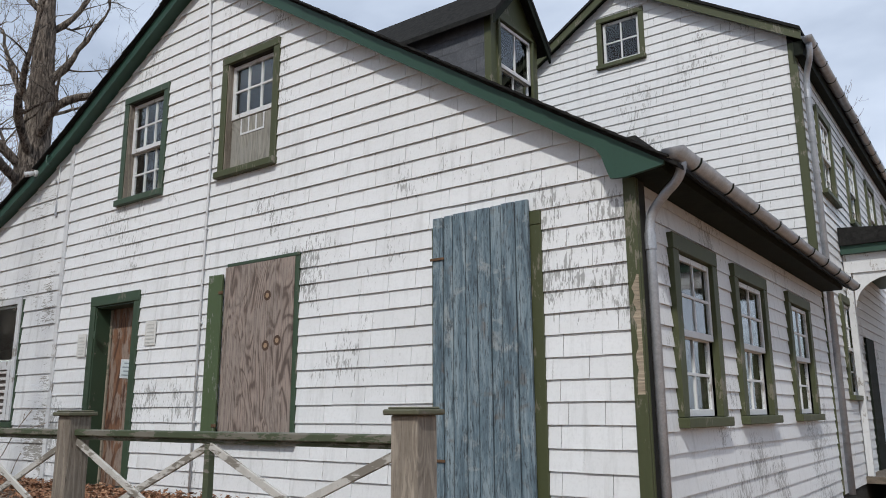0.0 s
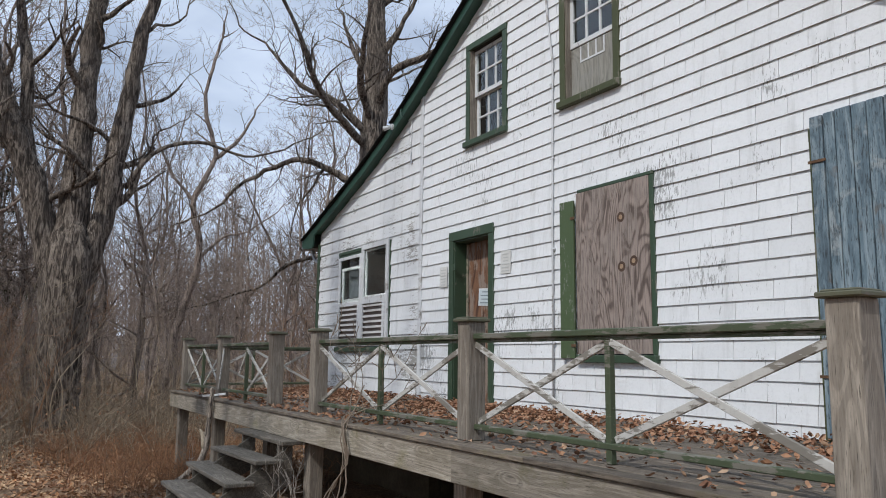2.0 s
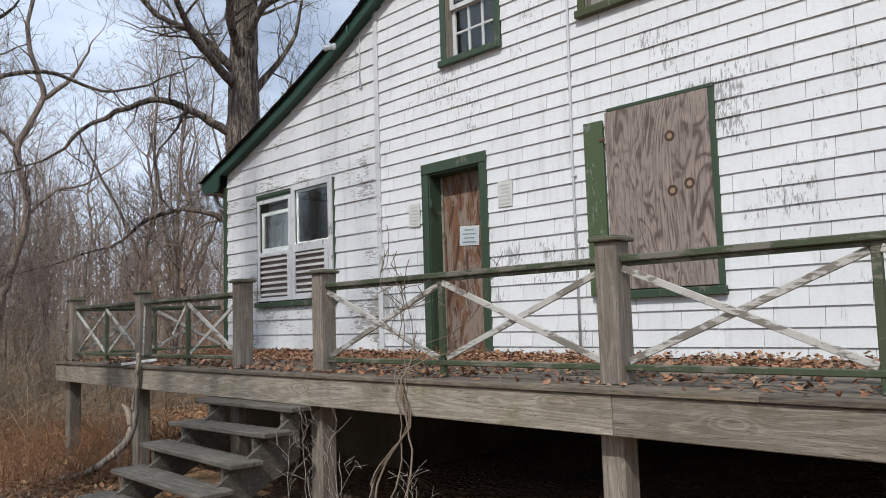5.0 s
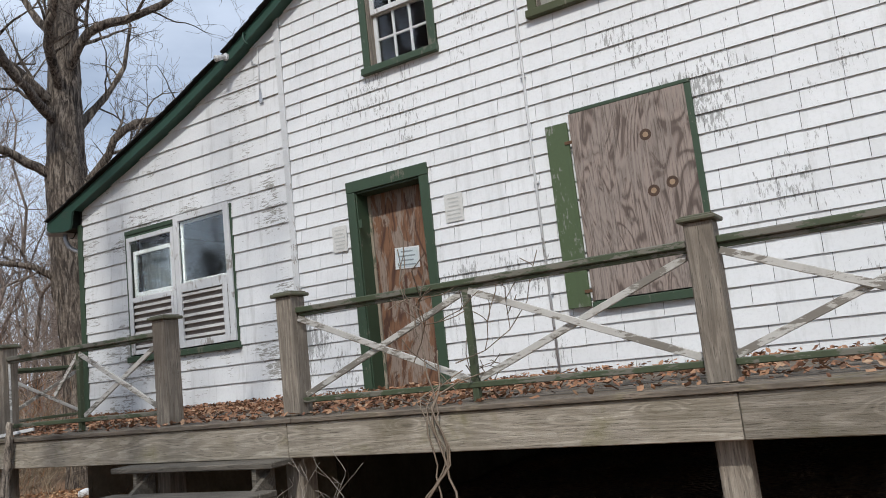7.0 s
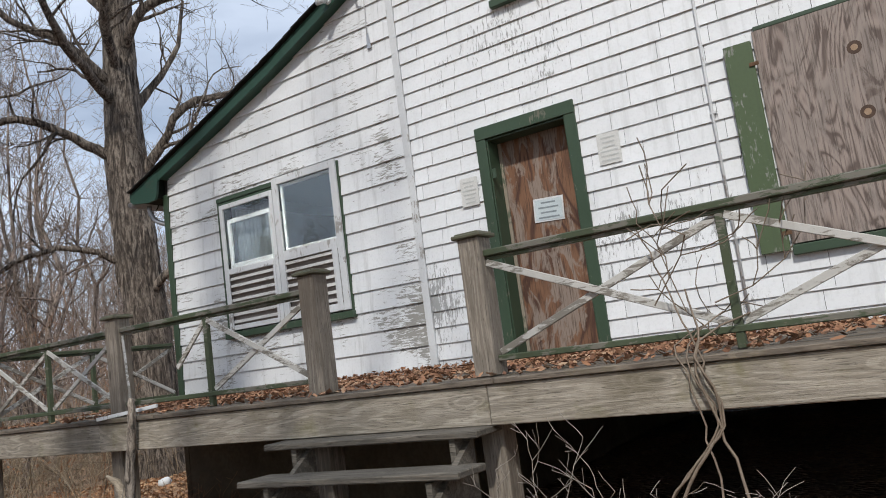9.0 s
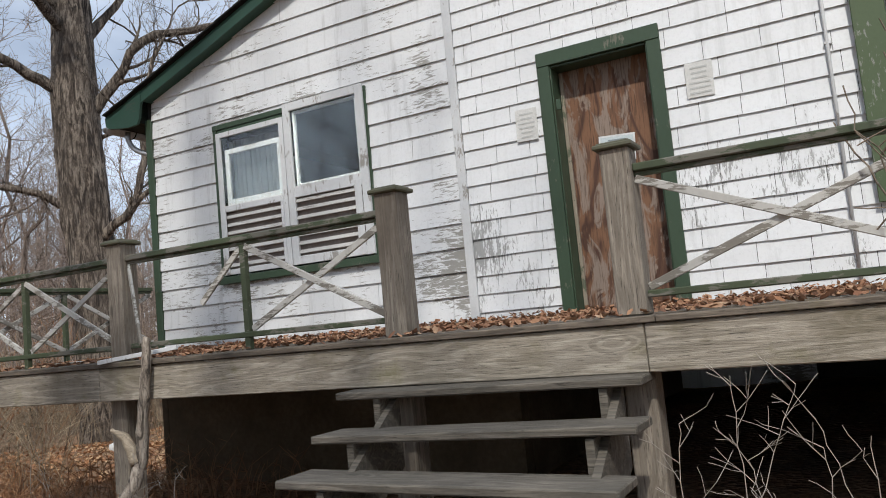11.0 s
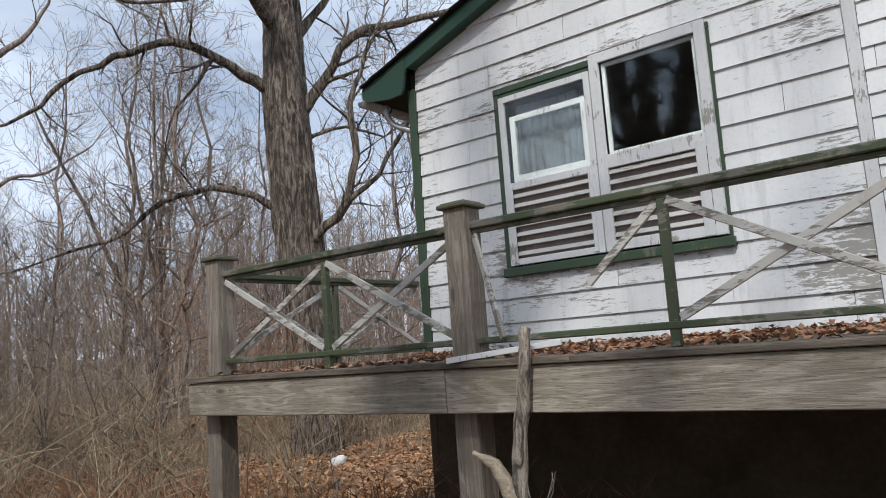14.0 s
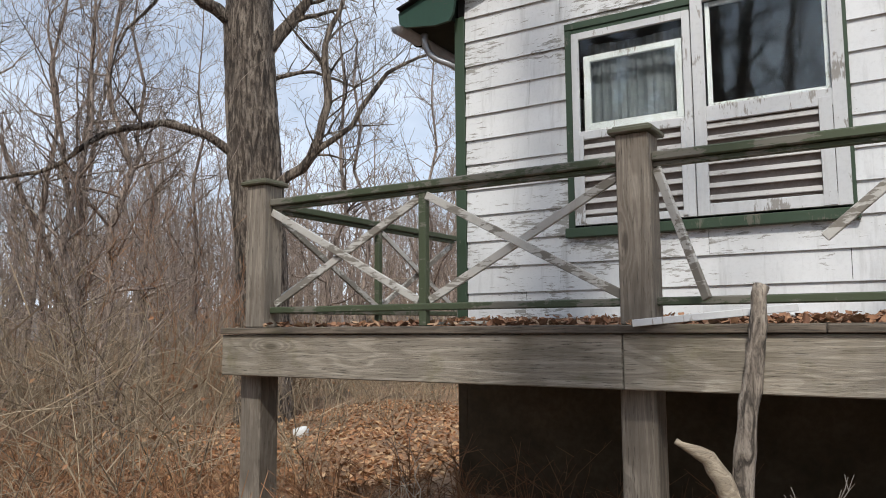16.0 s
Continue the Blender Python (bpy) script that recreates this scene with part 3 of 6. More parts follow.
# ---- deck ----
POSTS = [-2.10, -4.87, -7.70, -9.02, -11.28, -13.47]
PY = 2.65
BEAM_Y = 2.43


def rnd_wobble(r, a):
    return r.uniform(-a, a)


def build_deck():
    rnd = random.Random(11)
    d = thing("deck", (-7.7, 3.6, DECK), "weathered grey wooden deck strewn with leaves", "deck", kind="structure")
    y = BEAM_Y - 0.02
    while y < FY - 0.06:
        x = -13.56
        while x < -1.9:
            x2 = min(x + rnd.choice((2.4, 3.0, 3.6)), -1.9)
            part("deck_board", Geo().box(x + 0.002, x2 - 0.002, y, min(y + 0.136, FY - 0.022), DECK - 0.032, DECK + rnd_wobble(rnd, 0.003), 0.004), DECK_WOOD, d)
            x = x2
        y += 0.142
    for x0, x1 in ((-13.56, -11.30), (-11.296, -7.62), (-7.616, -4.78), (-4.776, -1.9)):
        part("rim_beam", Geo().box(x0, x1, BEAM_Y, BEAM_Y + 0.045, 0.915, DECK - 0.036, 0.005), BEAM_WOOD, d)
    part("rim_beam", Geo().box(-13.54, -13.495, BEAM_Y + 0.05, FY - 0.05, 0.93, DECK - 0.036, 0.005), BEAM_WOOD, d)
    for i in range(18):
        x = -13.2 + i * 0.64
        part("joist", Geo().box(x, x + 0.045, BEAM_Y + 0.05, FY - 0.03, 0.95, DECK - 0.036), DECK_WOOD, d)
    for x in POSTS:
        z = ground_z(x, PY) - 0.15
        part("support_post", Geo().box(x - 0.075, x + 0.075, PY - 0.075 - 0.02, PY + 0.075 - 0.02, z, 0.912, 0.008), POST_WOOD, d)
    return d


build_deck()


def deck_post(x, y=PY, tilt=0.0):
    p = thing("railing_post", (x, y, DECK), "square grey weathered wooden railing post with cap", "post", "railing posts")
    part("shaft", Geo().box(x - 0.072, x + 0.072, y - 0.072, y + 0.072, DECK + 0.002, DECK + 0.815, 0.006), POST_WOOD, p)
    g = Geo().box(x - 0.098, x + 0.098, y - 0.098, y + 0.098, DECK + 0.815, DECK + 0.840, 0.006)
    g.box(x - 0.082, x + 0.082, y - 0.082, y + 0.082, DECK + 0.838, DECK + 0.850, 0.005)
    part("cap", g, OLIVE_CAP, p, "flat cap with traces of green paint")


OLIVE_CAP = peeling("cap_paint", (0.10, 0.10, 0.06), (0.15, 0.13, 0.10), 0.2, "x", (0.06, 0.055, 0.04))
for px in POSTS:
    deck_post(px)


def railing(x0, x1, y0, y1, skip=(), broken=()):
    """A panel between two posts: rails, a middle baluster and crossed battens."""
    a, b = Vector((x0, y0, 0)), Vector((x1, y1, 0))
    r = thing("deck_railing", ((x0 + x1) / 2, (y0 + y1) / 2, DECK), "railing panel with green rails and crossed white battens", "railing", "deck railings")
    up = lambda v, z: Vector((v.x, v.y, z))
    part("top_rail", Geo().beam(up(a, 1.882), up(b, 1.882), 0.075, 0.040, 0.006), RAIL_GREEN, r, "mossy green top rail")
    part("rail_lip", Geo().beam(up(a, 1.850), up(b, 1.850), 0.030, 0.022, 0.003), RAIL_GREEN, r)
    part("bottom_rail", Geo().beam(up(a, 1.268), up(b, 1.268), 0.055, 0.035, 0.005), RAIL_GREEN, r)
    m = (a + b) / 2
    part("baluster", Geo().beam(up(m, DECK + 0.003), up(m, 1.838), 0.042, 0.042, 0.004, up=(0, 1, 0) if abs(x0 - x1) > 0.1 else (1, 0, 0)), RAIL_GREEN, r)
    d = (b - a).normalized()
    side = Vector((d.y, -d.x, 0))
    for h, (s, e) in enumerate(((a + d * 0.005, m - d * 0.024), (m + d * 0.024, b - d * 0.005))):
        for k, (zs, ze) in enumerate(((1.828, 1.30), (1.30, 1.828))):
            if (h, k) in skip:
                continue
            off = side * (0.014 if k == 0 else -0.014)
            part("batten", Geo().beam(up(s, zs) + off, up(e, ze) + off, 0.018, 0.040, 0.003), BRACE_PAINT, r)
    for (p, q) in broken:
        part("broken_batten", Geo().beam(p, q, 0.018, 0.040, 0.003), BRACE_PAINT, r, "snapped batten hanging loose")
    return r


H = 0.072
railing(POSTS[1] + H, POSTS[0] - H, PY, PY)
railing(POSTS[2] + H, POSTS[1] - H, PY, PY)
xm = (POSTS[3] + POSTS[4]) / 2
railing(POSTS[4] + H, POSTS[3] - H, PY, PY, skip=((0, 0), (0, 1)),
        broken=(((POSTS[4] + 0.09, PY - 0.02, 1.83), (POSTS[4] + 0.30, PY - 0.13, 1.27)), ((xm - 0.03, PY + 0.01, 1.828), (xm - 0.42, PY + 0.03, 1.50))))
railing(POSTS[5] + H, POSTS[4] - H, PY, PY)
railing(-13.47, -13.47, PY + H, FY - 0.10)


# ---- stairs ----
def build_stairs():
    s = thing("deck_stairs", (-8.4, 2.0, -0.15), "weathered wooden open-riser steps up to the deck", "stairs", kind="structure")
    rnd = random.Random(3)
    for i in range(6):
        f = 2.26 - 0.262 * i
        z = 0.912 - 0.175 * i
        part("tread", Geo().obox(pose(-8.41 + rnd_wobble(rnd, 0.03), f + 0.14, z - 0.02, rnd_wobble(rnd, 1.2), rnd_wobble(rnd, 0.7), rnd_wobble(rnd, 0.5)), 1.62, 0.28, 0.04, 0.007), TREAD_WOOD, s)
    for x in (-9.0, -7.80):
        g = Geo()
        for i in range(6):
            f = 2.26 - 0.262 * i
            z = 0.912 - 0.175 * i - 0.044
            g.box(x - 0.019, x + 0.019, f + 0.03, min(f + 0.30, 2.425), z - 0.175 - 0.03, z, 0.0)
        g.prism([(2.42, 0.87), (2.42, 0.50), (0.9, -0.32), (0.78, -0.20), (0.95, -0.1)], "x", x + 0.021, x + 0.059)
        part("stringer", g, TREAD_WOOD, s)


build_stairs()


# ---- windows and doors ----
def wbox(g, ax, u0, u1, d0, d1, v0, v1, c=0.0):
    """A box on a wall: along it, out of it and up. ax: s, the gable wall; e, the side wall; m, the taller gable; d, the dormer."""
    if ax == "s":
        return g.box(u0, u1, FY - d1, FY - d0, v0, v1, c)
    if ax == "m":
        return g.box(u0, u1, MAIN_Y - d1, MAIN_Y - d0, v0, v1, c)
    x = EAST_X if ax == "e" else DORMER_X
    return g.box(x + d0, x + d1, u0, u1, v0, v1, c)


DORMER_X = -4.80
WIN_COUNT = [0]


def sash(parent, ax, u0, u1, v0, v1, d, cols, rows, mat, glass=True, bar=0.022, stile=0.045):
    g = Geo()
    for a, b, e, f in ((u0, u0 + stile, v0, v1), (u1 - stile, u1, v0, v1), (u0 + stile, u1 - stile, v0, v0 + stile * 1.2), (u0 + stile, u1 - stile, v1 - stile, v1)):
        wbox(g, ax, a, b, d - 0.032, d, e, f, 0.003)
    sf = part("sash", g, mat, parent)
    a0, a1, b0, b1 = u0 + stile, u1 - stile, v0 + stile * 1.2, v1 - stile
    cw, rh = (a1 - a0) / cols, (b1 - b0) / rows
    g = Geo()
    for i in range(1, cols):
        wbox(g, ax, a0 + i * cw - bar / 2, a0 + i * cw + bar / 2, d - 0.028, d - 0.004, b0, b1)
    for i in range(1, rows):
        wbox(g, ax, a0, a1, d - 0.027, d - 0.005, b0 + i * rh - bar / 2, b0 + i * rh + bar / 2)
    if g.v:
        part("muntins", g, mat, sf)
    if glass:
        for i in range(cols):
            for k in range(rows):
                q = wbox(Geo(), ax, a0 + i * cw + 0.001, a0 + (i + 1) * cw - 0.001, d - 0.019, d - 0.015, b0 + k * rh + 0.001, b0 + (k + 1) * rh - 0.001)
                o = part("pane", q, GLASS, sf)
                o.visible_shadow = False
    return sf


def casing(parent, ax, h, w, mat, sill=True, proud=0.035, head=None):
    u0, u1, v0, v1 = h
    head = head or w
    part("jamb_casing", wbox(Geo(), ax, u0 - w, u0, -0.12, proud, v0, v1, 0.004), mat, parent)
    part("jamb_casing", wbox(Geo(), ax, u1, u1 + w, -0.12, proud, v0, v1, 0.004), mat, parent)
    part("head_casing", wbox(Geo(), ax, u0 - w, u1 + w, -0.12, proud + 0.004, v1 + 0.001, v1 + head, 0.004), mat, parent)
    if sill:
        part("window_sill", wbox(Geo(), ax, u0 - w - 0.015, u1 + w + 0.015, -0.12, proud + 0.04, v0 - 0.075, v0 - 0.001, 0.006), mat, parent)


def window(ax, h, w, mat, label, cols=3, rows=2, boarded=False, head=None):
    WIN_COUNT[0] += 1
    u0, u1, v0, v1 = h
    um = (u0 + u1) / 2
    base = {"s": (um, FY, v0), "m": (um, MAIN_Y, v0), "e": (EAST_X, um, v0), "d": (DORMER_X, um, v0)}[ax]
    t = thing("window_%d" % WIN_COUNT[0], base, label, "window", kind="structure")
    casing(t, ax, h, w, mat, head=head)
    vm = (v0 + v1) / 2
    if ax == "s":
        for a, b in ((u0 + 0.001, u0 + 0.012), (u1 - 0.012, u1 - 0.001)):
            part("inner_jamb", wbox(Geo(), ax, a, b, -0.11, 0.02, v0 + 0.001, v1 - 0.001, 0.002), POST_WOOD, t, "bare weathered jamb")
    deep = 0.045 if ax == "s" else 0.0
    sash(t, ax, u0 + 0.01, u1 - 0.01, vm - 0.02, v1 - 0.01, -deep, cols, rows, WHITE_TRIM)
    if boarded:
        part("board", wbox(Geo(), ax, u0 + 0.013, u1 - 0.013, -0.085, -0.057, v0 + 0.005, vm - 0.025, 0.003), PLY_PALE, t, "grey plywood over the lower sash")
        g = Geo()
        for k in range(4):
            wbox(g, ax, u0 + 0.16 + k * 0.12, u0 + 0.18 + k * 0.12, -0.056, -0.052, vm - 0.20, vm - 0.03)
        wbox(g, ax, u0 + 0.16, u0 + 0.54, -0.056, -0.0515, vm - 0.215, vm - 0.195)
        part("old_muntin_marks", g, WHITE_TRIM, t)
    else:
        sash(t, ax, u0 + 0.01, u1 - 0.01, v0 + 0.005, vm + 0.015, -deep - 0.037, cols, rows, WHITE_TRIM)
    return t


PLY_PALE = plywood("pale_plywood", (0.30, 0.29, 0.25), (0.22, 0.21, 0.18), (0.27, 0.265, 0.24))
window("s", HOLES["upper_west"], 0.085, GREEN, "white six-over-six sash window in worn green casing")
window("s", HOLES["upper_east"], 0.085, OLIVE, "sash window with plywood over its lower half", boarded=True)
for hh in EAST:
    window("e", hh, 0.125, OLIVE, "narrow white sash window with flaking olive green casing", cols=2, rows=2)
for k, hh in enumerate(MAIN_EAST):
    window("e", hh, 0.12, OLIVE, "white sash window with dark green casing", cols=3 if k else 2, rows=2)


def attic_window():
    h = MAIN_SOUTH[0]
    t = thing("window_attic", ((h[0] + h[1]) / 2, MAIN_Y, h[2]), "small four-pane attic window in green casing", "window", kind="structure")
    casing(t, "m", h, 0.09, OLIVE)
    sash(t, "m", h[0] + 0.01, h[1] - 0.01, h[2] + 0.005, h[3] - 0.01, -0.02, 2, 2, WHITE_TRIM)


attic_window()


def pair_window():
    t = thing("window_pair", (-11.53, FY, 1.86), "pair of white storm sashes with louvred lower panels", "window", kind="structure")
    u0, u1, v0, v1 = HOLES["pair"]
    casing(t, "s", HOLES["pair"], 0.055, GREEN, proud=0.028)
    part("head_board", wbox(Geo(), "s", u0, -11.535, -0.05, 0.02, 3.415, v1 - 0.002, 0.003), GREEN, t)
    for a, b, top, name in ((-12.425, -11.530, 3.410, "old"), (-11.522, -10.568, 3.53, "new")):
        g = Geo()
        st = 0.055 if name == "old" else 0.082
        half = 0.032 if name == "old" else 0.055
        mid = 2.60 if name == "old" else 2.63
        for q in ((a, a + st, 1.915, top), (b - st, b, 1.915, top), (a + st, b - st, top - st, top), (a + st, b - st, 1.915, 1.915 + st), (a + st, b - st, mid - half, mid + half)):
            wbox(g, "s", q[0], q[1], 0.029, 0.058, q[2], q[3], 0.003)
        f = part("storm_frame", g, WHITE_TRIM, t, "white painted storm frame")
        q = part("pane", wbox(Geo(), "s", a + st - 0.004, b - st + 0.004, 0.038, 0.042, mid + 0.041, top - st + 0.004), GLASS, f)
        q.visible_shadow = False
        part("backing", wbox(Geo(), "s", a + st * 0.5, b - st * 0.5, 0.001, 0.012, 1.93, mid), LOUVRE_BACK, f, "taupe board behind the louvres")
        z0, z1 = 1.915 + st, mid - 0.045
        n = 7
        for i in range(n):
            z = z0 + (i + 0.5) * (z1 - z0) / n
            part("louvre", Geo().obox(pose((a + b) / 2, FY - 0.040, z, -24, 0, 0), b - a - 2 * st + 0.004, 0.010, 0.040, 0.002), LOUVRE, f)
        if name == "new":
            part("outer_stile", wbox(Geo(), "s", b - 0.165, b - 0.085, 0.0585, 0.064, 1.92, mid, 0.002), WHITE_TRIM, f)
        else:
            part("louvre_frame", wbox(Geo(), "s", a + 0.05, a + 0.085, 0.0585, 0.070, 1.93, mid, 0.002), WHITE_TRIM, f)
            part("louvre_frame", wbox(Geo(), "s", b - 0.085, b - 0.05, 0.0585, 0.070, 1.93, mid, 0.002), WHITE_TRIM, f)
        if name == "old":
            sash(f, "s", a + st + 0.03, b - st - 0.01, mid + 0.034, top - st - 0.13, 0.024, 1, 1, WHITE_TRIM, stile=0.05)
            part("curtain", curtain(a + 0.08, b - 0.08, mid + 0.03, 3.36), CLOTH, f, "pale lace curtain behind the glass")
        else:
            sash(f, "s", a + st + 0.012, b - st - 0.004, mid + 0.045, top - st - 0.004, 0.022, 1, 1, WHITE_TRIM, stile=0.03)


def curtain(u0, u1, v0, v1):
    g = Geo()
    n = 40
    for i in range(n + 1):
        u = u0 + (u1 - u0) * i / n
        y = FY + 0.11 + 0.012 * math.sin(i * 1.7) + 0.006 * math.sin(i * 0.6)
        for dy in (0, 0.002):
            g.v += [(u, y + dy, v0), (u, y + dy, v1 - 0.02 * math.sin(math.pi * i / n))]
    for i in range(n):
        a = 4 * i
        g.f += [(a, a + 4, a + 5, a + 1), (a + 2, a + 3, a + 7, a + 6)]
    return g


LOUVRE = peeling("louvre_paint", (0.52, 0.51, 0.485), (0.32, 0.29, 0.26), 0.12, "x", (0.3, 0.28, 0.25))
CLOTH = plain("curtain_cloth", (0.13, 0.14, 0.155), (0.24, 0.25, 0.265), 3.0, 0.9)
LOUVRE_BACK = plain("taupe_board", (0.24, 0.205, 0.185), (0.33, 0.285, 0.26), 5.0, 0.9)
pair_window()


def boarded_window():
    h = HOLES["boarded"]
    t = thing("window_boarded", (-5.77, FY, h[2]), "window boarded with weathered plywood in green casing", "window", kind="structure")
    casing(t, "s", h, 0.055, GREEN, proud=0.030, head=0.035)
    part("board", wbox(Geo(), "s", h[0] - 0.07, h[1] + 0.004, -0.02, 0.038, h[2] + 0.01, h[3] - 0.002, 0.002), PLY_GREY, t, "weathered grey-brown plywood sheet")
    for u, v in ((-5.66, 3.10), (-5.66, 2.62), (-5.50, 2.66)):
        g = Geo().tube([(u, FY - 0.030, v), (u, FY - 0.0395, v)], 0.050, 14)
        part("knot", g, KNOT, t)
        part("knot", Geo().tube([(u, FY - 0.030, v), (u, FY - 0.0410, v)], 0.024, 12), KNOT_PALE, t)


KNOT = plain("dark_knot", (0.06, 0.035, 0.022), (0.10, 0.06, 0.04), 12)
KNOT_PALE = plain("pale_knot", (0.30, 0.20, 0.12), (0.38, 0.27, 0.18), 20)
boarded_window()
sh = thing("shutter", (-6.43, FY - 0.04, 1.75), "narrow green board shutter folded beside the window", "shutter")
part("board", Geo().obox(pose(-6.425, FY - 0.058, 2.56, 0, 0, 3), 0.205, 0.028, 1.63, 0.004), SHUTTER_PAINT, sh)


RUST = plain("rusty_iron", (0.10, 0.055, 0.03), (0.20, 0.12, 0.07), 18, 0.85, 0.3)
for zz in (1.86, 3.17):
    part("hinge", Geo().box(-6.36, -6.29, FY - 0.078, FY - 0.072, zz, zz + 0.03, 0.002), RUST, sh, "rusty iron hinge")


def notice(u, v, w, h, d, turn, label, bars, mat, frame_mat=None, ink=None):
    t = thing("notice", (u, FY - d, v), label, "sign")
    m = pose(u, FY - d, v, 0, turn, 0)
    if frame_mat:
        part("border", Geo().obox(m, w + 0.03, 0.004, h + 0.03), frame_mat, t)
    part("sheet", Geo().obox(m @ pose(0, -0.003, 0), w, 0.004, h), mat, t)
    rnd = random.Random(int(u * 100))
    for k in range(bars):
        bw = w * rnd.uniform(0.5, 0.82)
        part("text_bar", Geo().obox(m @ pose(0, -0.006, h * (0.34 - 0.72 * k / max(1, bars - 1))), bw, 0.002, h * 0.30 / bars), ink or INK, t)


INK = plain("faded_ink", (0.20, 0.24, 0.26), (0.30, 0.34, 0.36), 30)
PALE_INK = plain("washed_out_ink", (0.46, 0.47, 0.45), (0.55, 0.56, 0.54), 12)
INK_FAINT = plain("faint_paper", (0.60, 0.60, 0.57), (0.70, 0.70, 0.67), 12)
BLUE_PAPER = plain("pale_blue_paper", (0.52, 0.60, 0.62), (0.62, 0.68, 0.70), 10)


def front_door():
    h = HOLES["door"]
    t = thing("door_1", (-8.3, FY, DECK), "doorway closed with stained brown plywood", "door", kind="structure")
    casing(t, "s", (h[0], h[1], DECK + 0.004, h[3]), 0.105, GREEN, sill=False, proud=0.034, head=0.12)
    part("inner_jamb", wbox(Geo(), "s", h[0], h[0] + 0.012, -0.22, 0.015, DECK + 0.004, h[3] - 0.001, 0.003), GREEN, t)
    part("inner_jamb", wbox(Geo(), "s", h[1] - 0.012, h[1], -0.22, 0.015, DECK + 0.004, h[3] - 0.001, 0.003), GREEN, t)
    part("board", wbox(Geo(), "s", h[0] + 0.014, h[1] - 0.014, -0.21, -0.19, DECK + 0.004, h[3] - 0.01, 0.002), PLY_BROWN, t, "reddish brown plywood with peeling varnish")
    part("inner_head", wbox(Geo(), "s", h[0] + 0.014, h[1] - 0.014, -0.18, 0.012, h[3] - 0.02, h[3] - 0.001, 0.003), GREEN, t)
    part("stop_strip", wbox(Geo(), "s", h[0] + 0.014, h[0] + 0.045, -0.188, -0.165, DECK + 0.004, h[3] - 0.022, 0.003), PALE_STRIP, t, "pale bare wood stop strip")
    part("latch", Geo().box(-8.70, -8.66, FY - 0.05, FY - 0.034, 2.86, 2.95, 0.004), GREEN, t)


PALE_STRIP = peeling("pale_strip", (0.30, 0.26, 0.20), (0.14, 0.15, 0.10), 0.1, "z", (0.16, 0.14, 0.1), patch=5.0)
front_door()


def barn_door():
    h = HOLES["barn"]
    t = thing("door_2", (-3.2, FY, DECK), "tall ledged door of weathered blue-grey planks", "door", kind="structure")
    casing(t, "s", (h[0], h[1], DECK + 0.004, h[3]), 0.105, OLIVE, sill=False, proud=0.03)
    rnd = random.Random(8)
    x = -3.64
    ws = [0.105, 0.09, 0.125, 0.11, 0.12, 0.10, 0.125, 0.115]
    for i, w in enumerate(ws):
        top = 3.535 + 0.022 * i / 7 + rnd.uniform(-0.004, 0.004)
        part("plank", Geo().box(x + 0.002, x + w - 0.006, FY - 0.075 - rnd.uniform(0, 0.008), FY - 0.045, DECK + 0.03 + rnd.uniform(0, 0.03), top, 0.004), BARN, t)
        x += w
    part("backing", Geo().box(-3.58, -2.79, FY - 0.044, FY + 0.02, DECK + 0.01, 3.355), SOFFIT, t)
    for z in (1.62, 3.18):
        part("strap_hinge", Geo().box(-3.66, -3.52, FY - 0.093, FY - 0.084, z, z + 0.022, 0.002), RUST, t, "rusty strap hinge")


barn_door()
notice(-8.30, 2.505, 0.27, 0.19, -0.184, 3.5, "printed notice taped to the boarded door", 4, BLUE_PAPER, PAPER)
notice(-8.98, 2.80, 0.19, 0.27, 0.024, 1, "faded paper notice tacked beside the door", 6, INK_FAINT, None, PALE_INK)
notice(-7.57, 2.86, 0.20, 0.27, 0.024, 1, "faded paper notice tacked beside the door", 6, INK_FAINT, None, PALE_INK)


# ---- trim, pipes and gutters ----
g = Geo().box(XB - 0.04, XB + 0.04, FY - 0.032, FY, DECK + 0.01, under(XB) + 0.04, 0.004)
solid("trim_batten", g, WHITE_TRIM, "white vertical batten between two kinds of siding", "trim", kind="structure")
g = Geo().box(XR - 0.085, XR + 0.004, FY - 0.034, FY, 0.5, 3.70, 0.004)
g.box(XR - 0.02, XR + 0.006, FY + 0.001, FY + 0.03, 0.5, 3.66, 0.004)
corner = solid("trim_corner_east", g, OLIVE, "olive green corner board with bare patches", "trim", kind="structure")
g = Geo()
brnd = random.Random(15)
edge = [(XR - 0.048 + brnd.uniform(-0.014, 0.014), 2.86 - 0.05 * k) for k in range(16)]
g.prism([(XR - 0.006, 2.90), (XR - 0.02, 2.90)] + edge + [(XR - 0.06, 2.10), (XR - 0.006, 2.10)], "y", FY - 0.0365, FY - 0.0345)
part("bare_patch", g, PALE_WOOD, corner, "bare tan wood where the paint has gone")
g = Geo().box(XL - 0.02, XL + 0.07, FY - 0.034, FY, DECK - 0.05, 3.78, 0.004)
g.box(XL - 0.022, XL + 0.02, FY + 0.001, FY + 0.10, 0.3, 3.73, 0.004)
solid("trim_corner_west", g, GREEN, "green painted corner board", "trim", kind="structure")
g = Geo().box(EAST_X - 0.10, EAST_X + 0.008, MAIN_Y - 0.034, MAIN_Y, 3.9, 7.3, 0.004)
g.box(EAST_X - 0.018, EAST_X + 0.010, MAIN_Y + 0.001, MAIN_Y + 0.04, 0.9, 7.1, 0.004)
solid("trim_corner_main", g, OLIVE, "green corner board of the taller house", "trim", kind="structure")
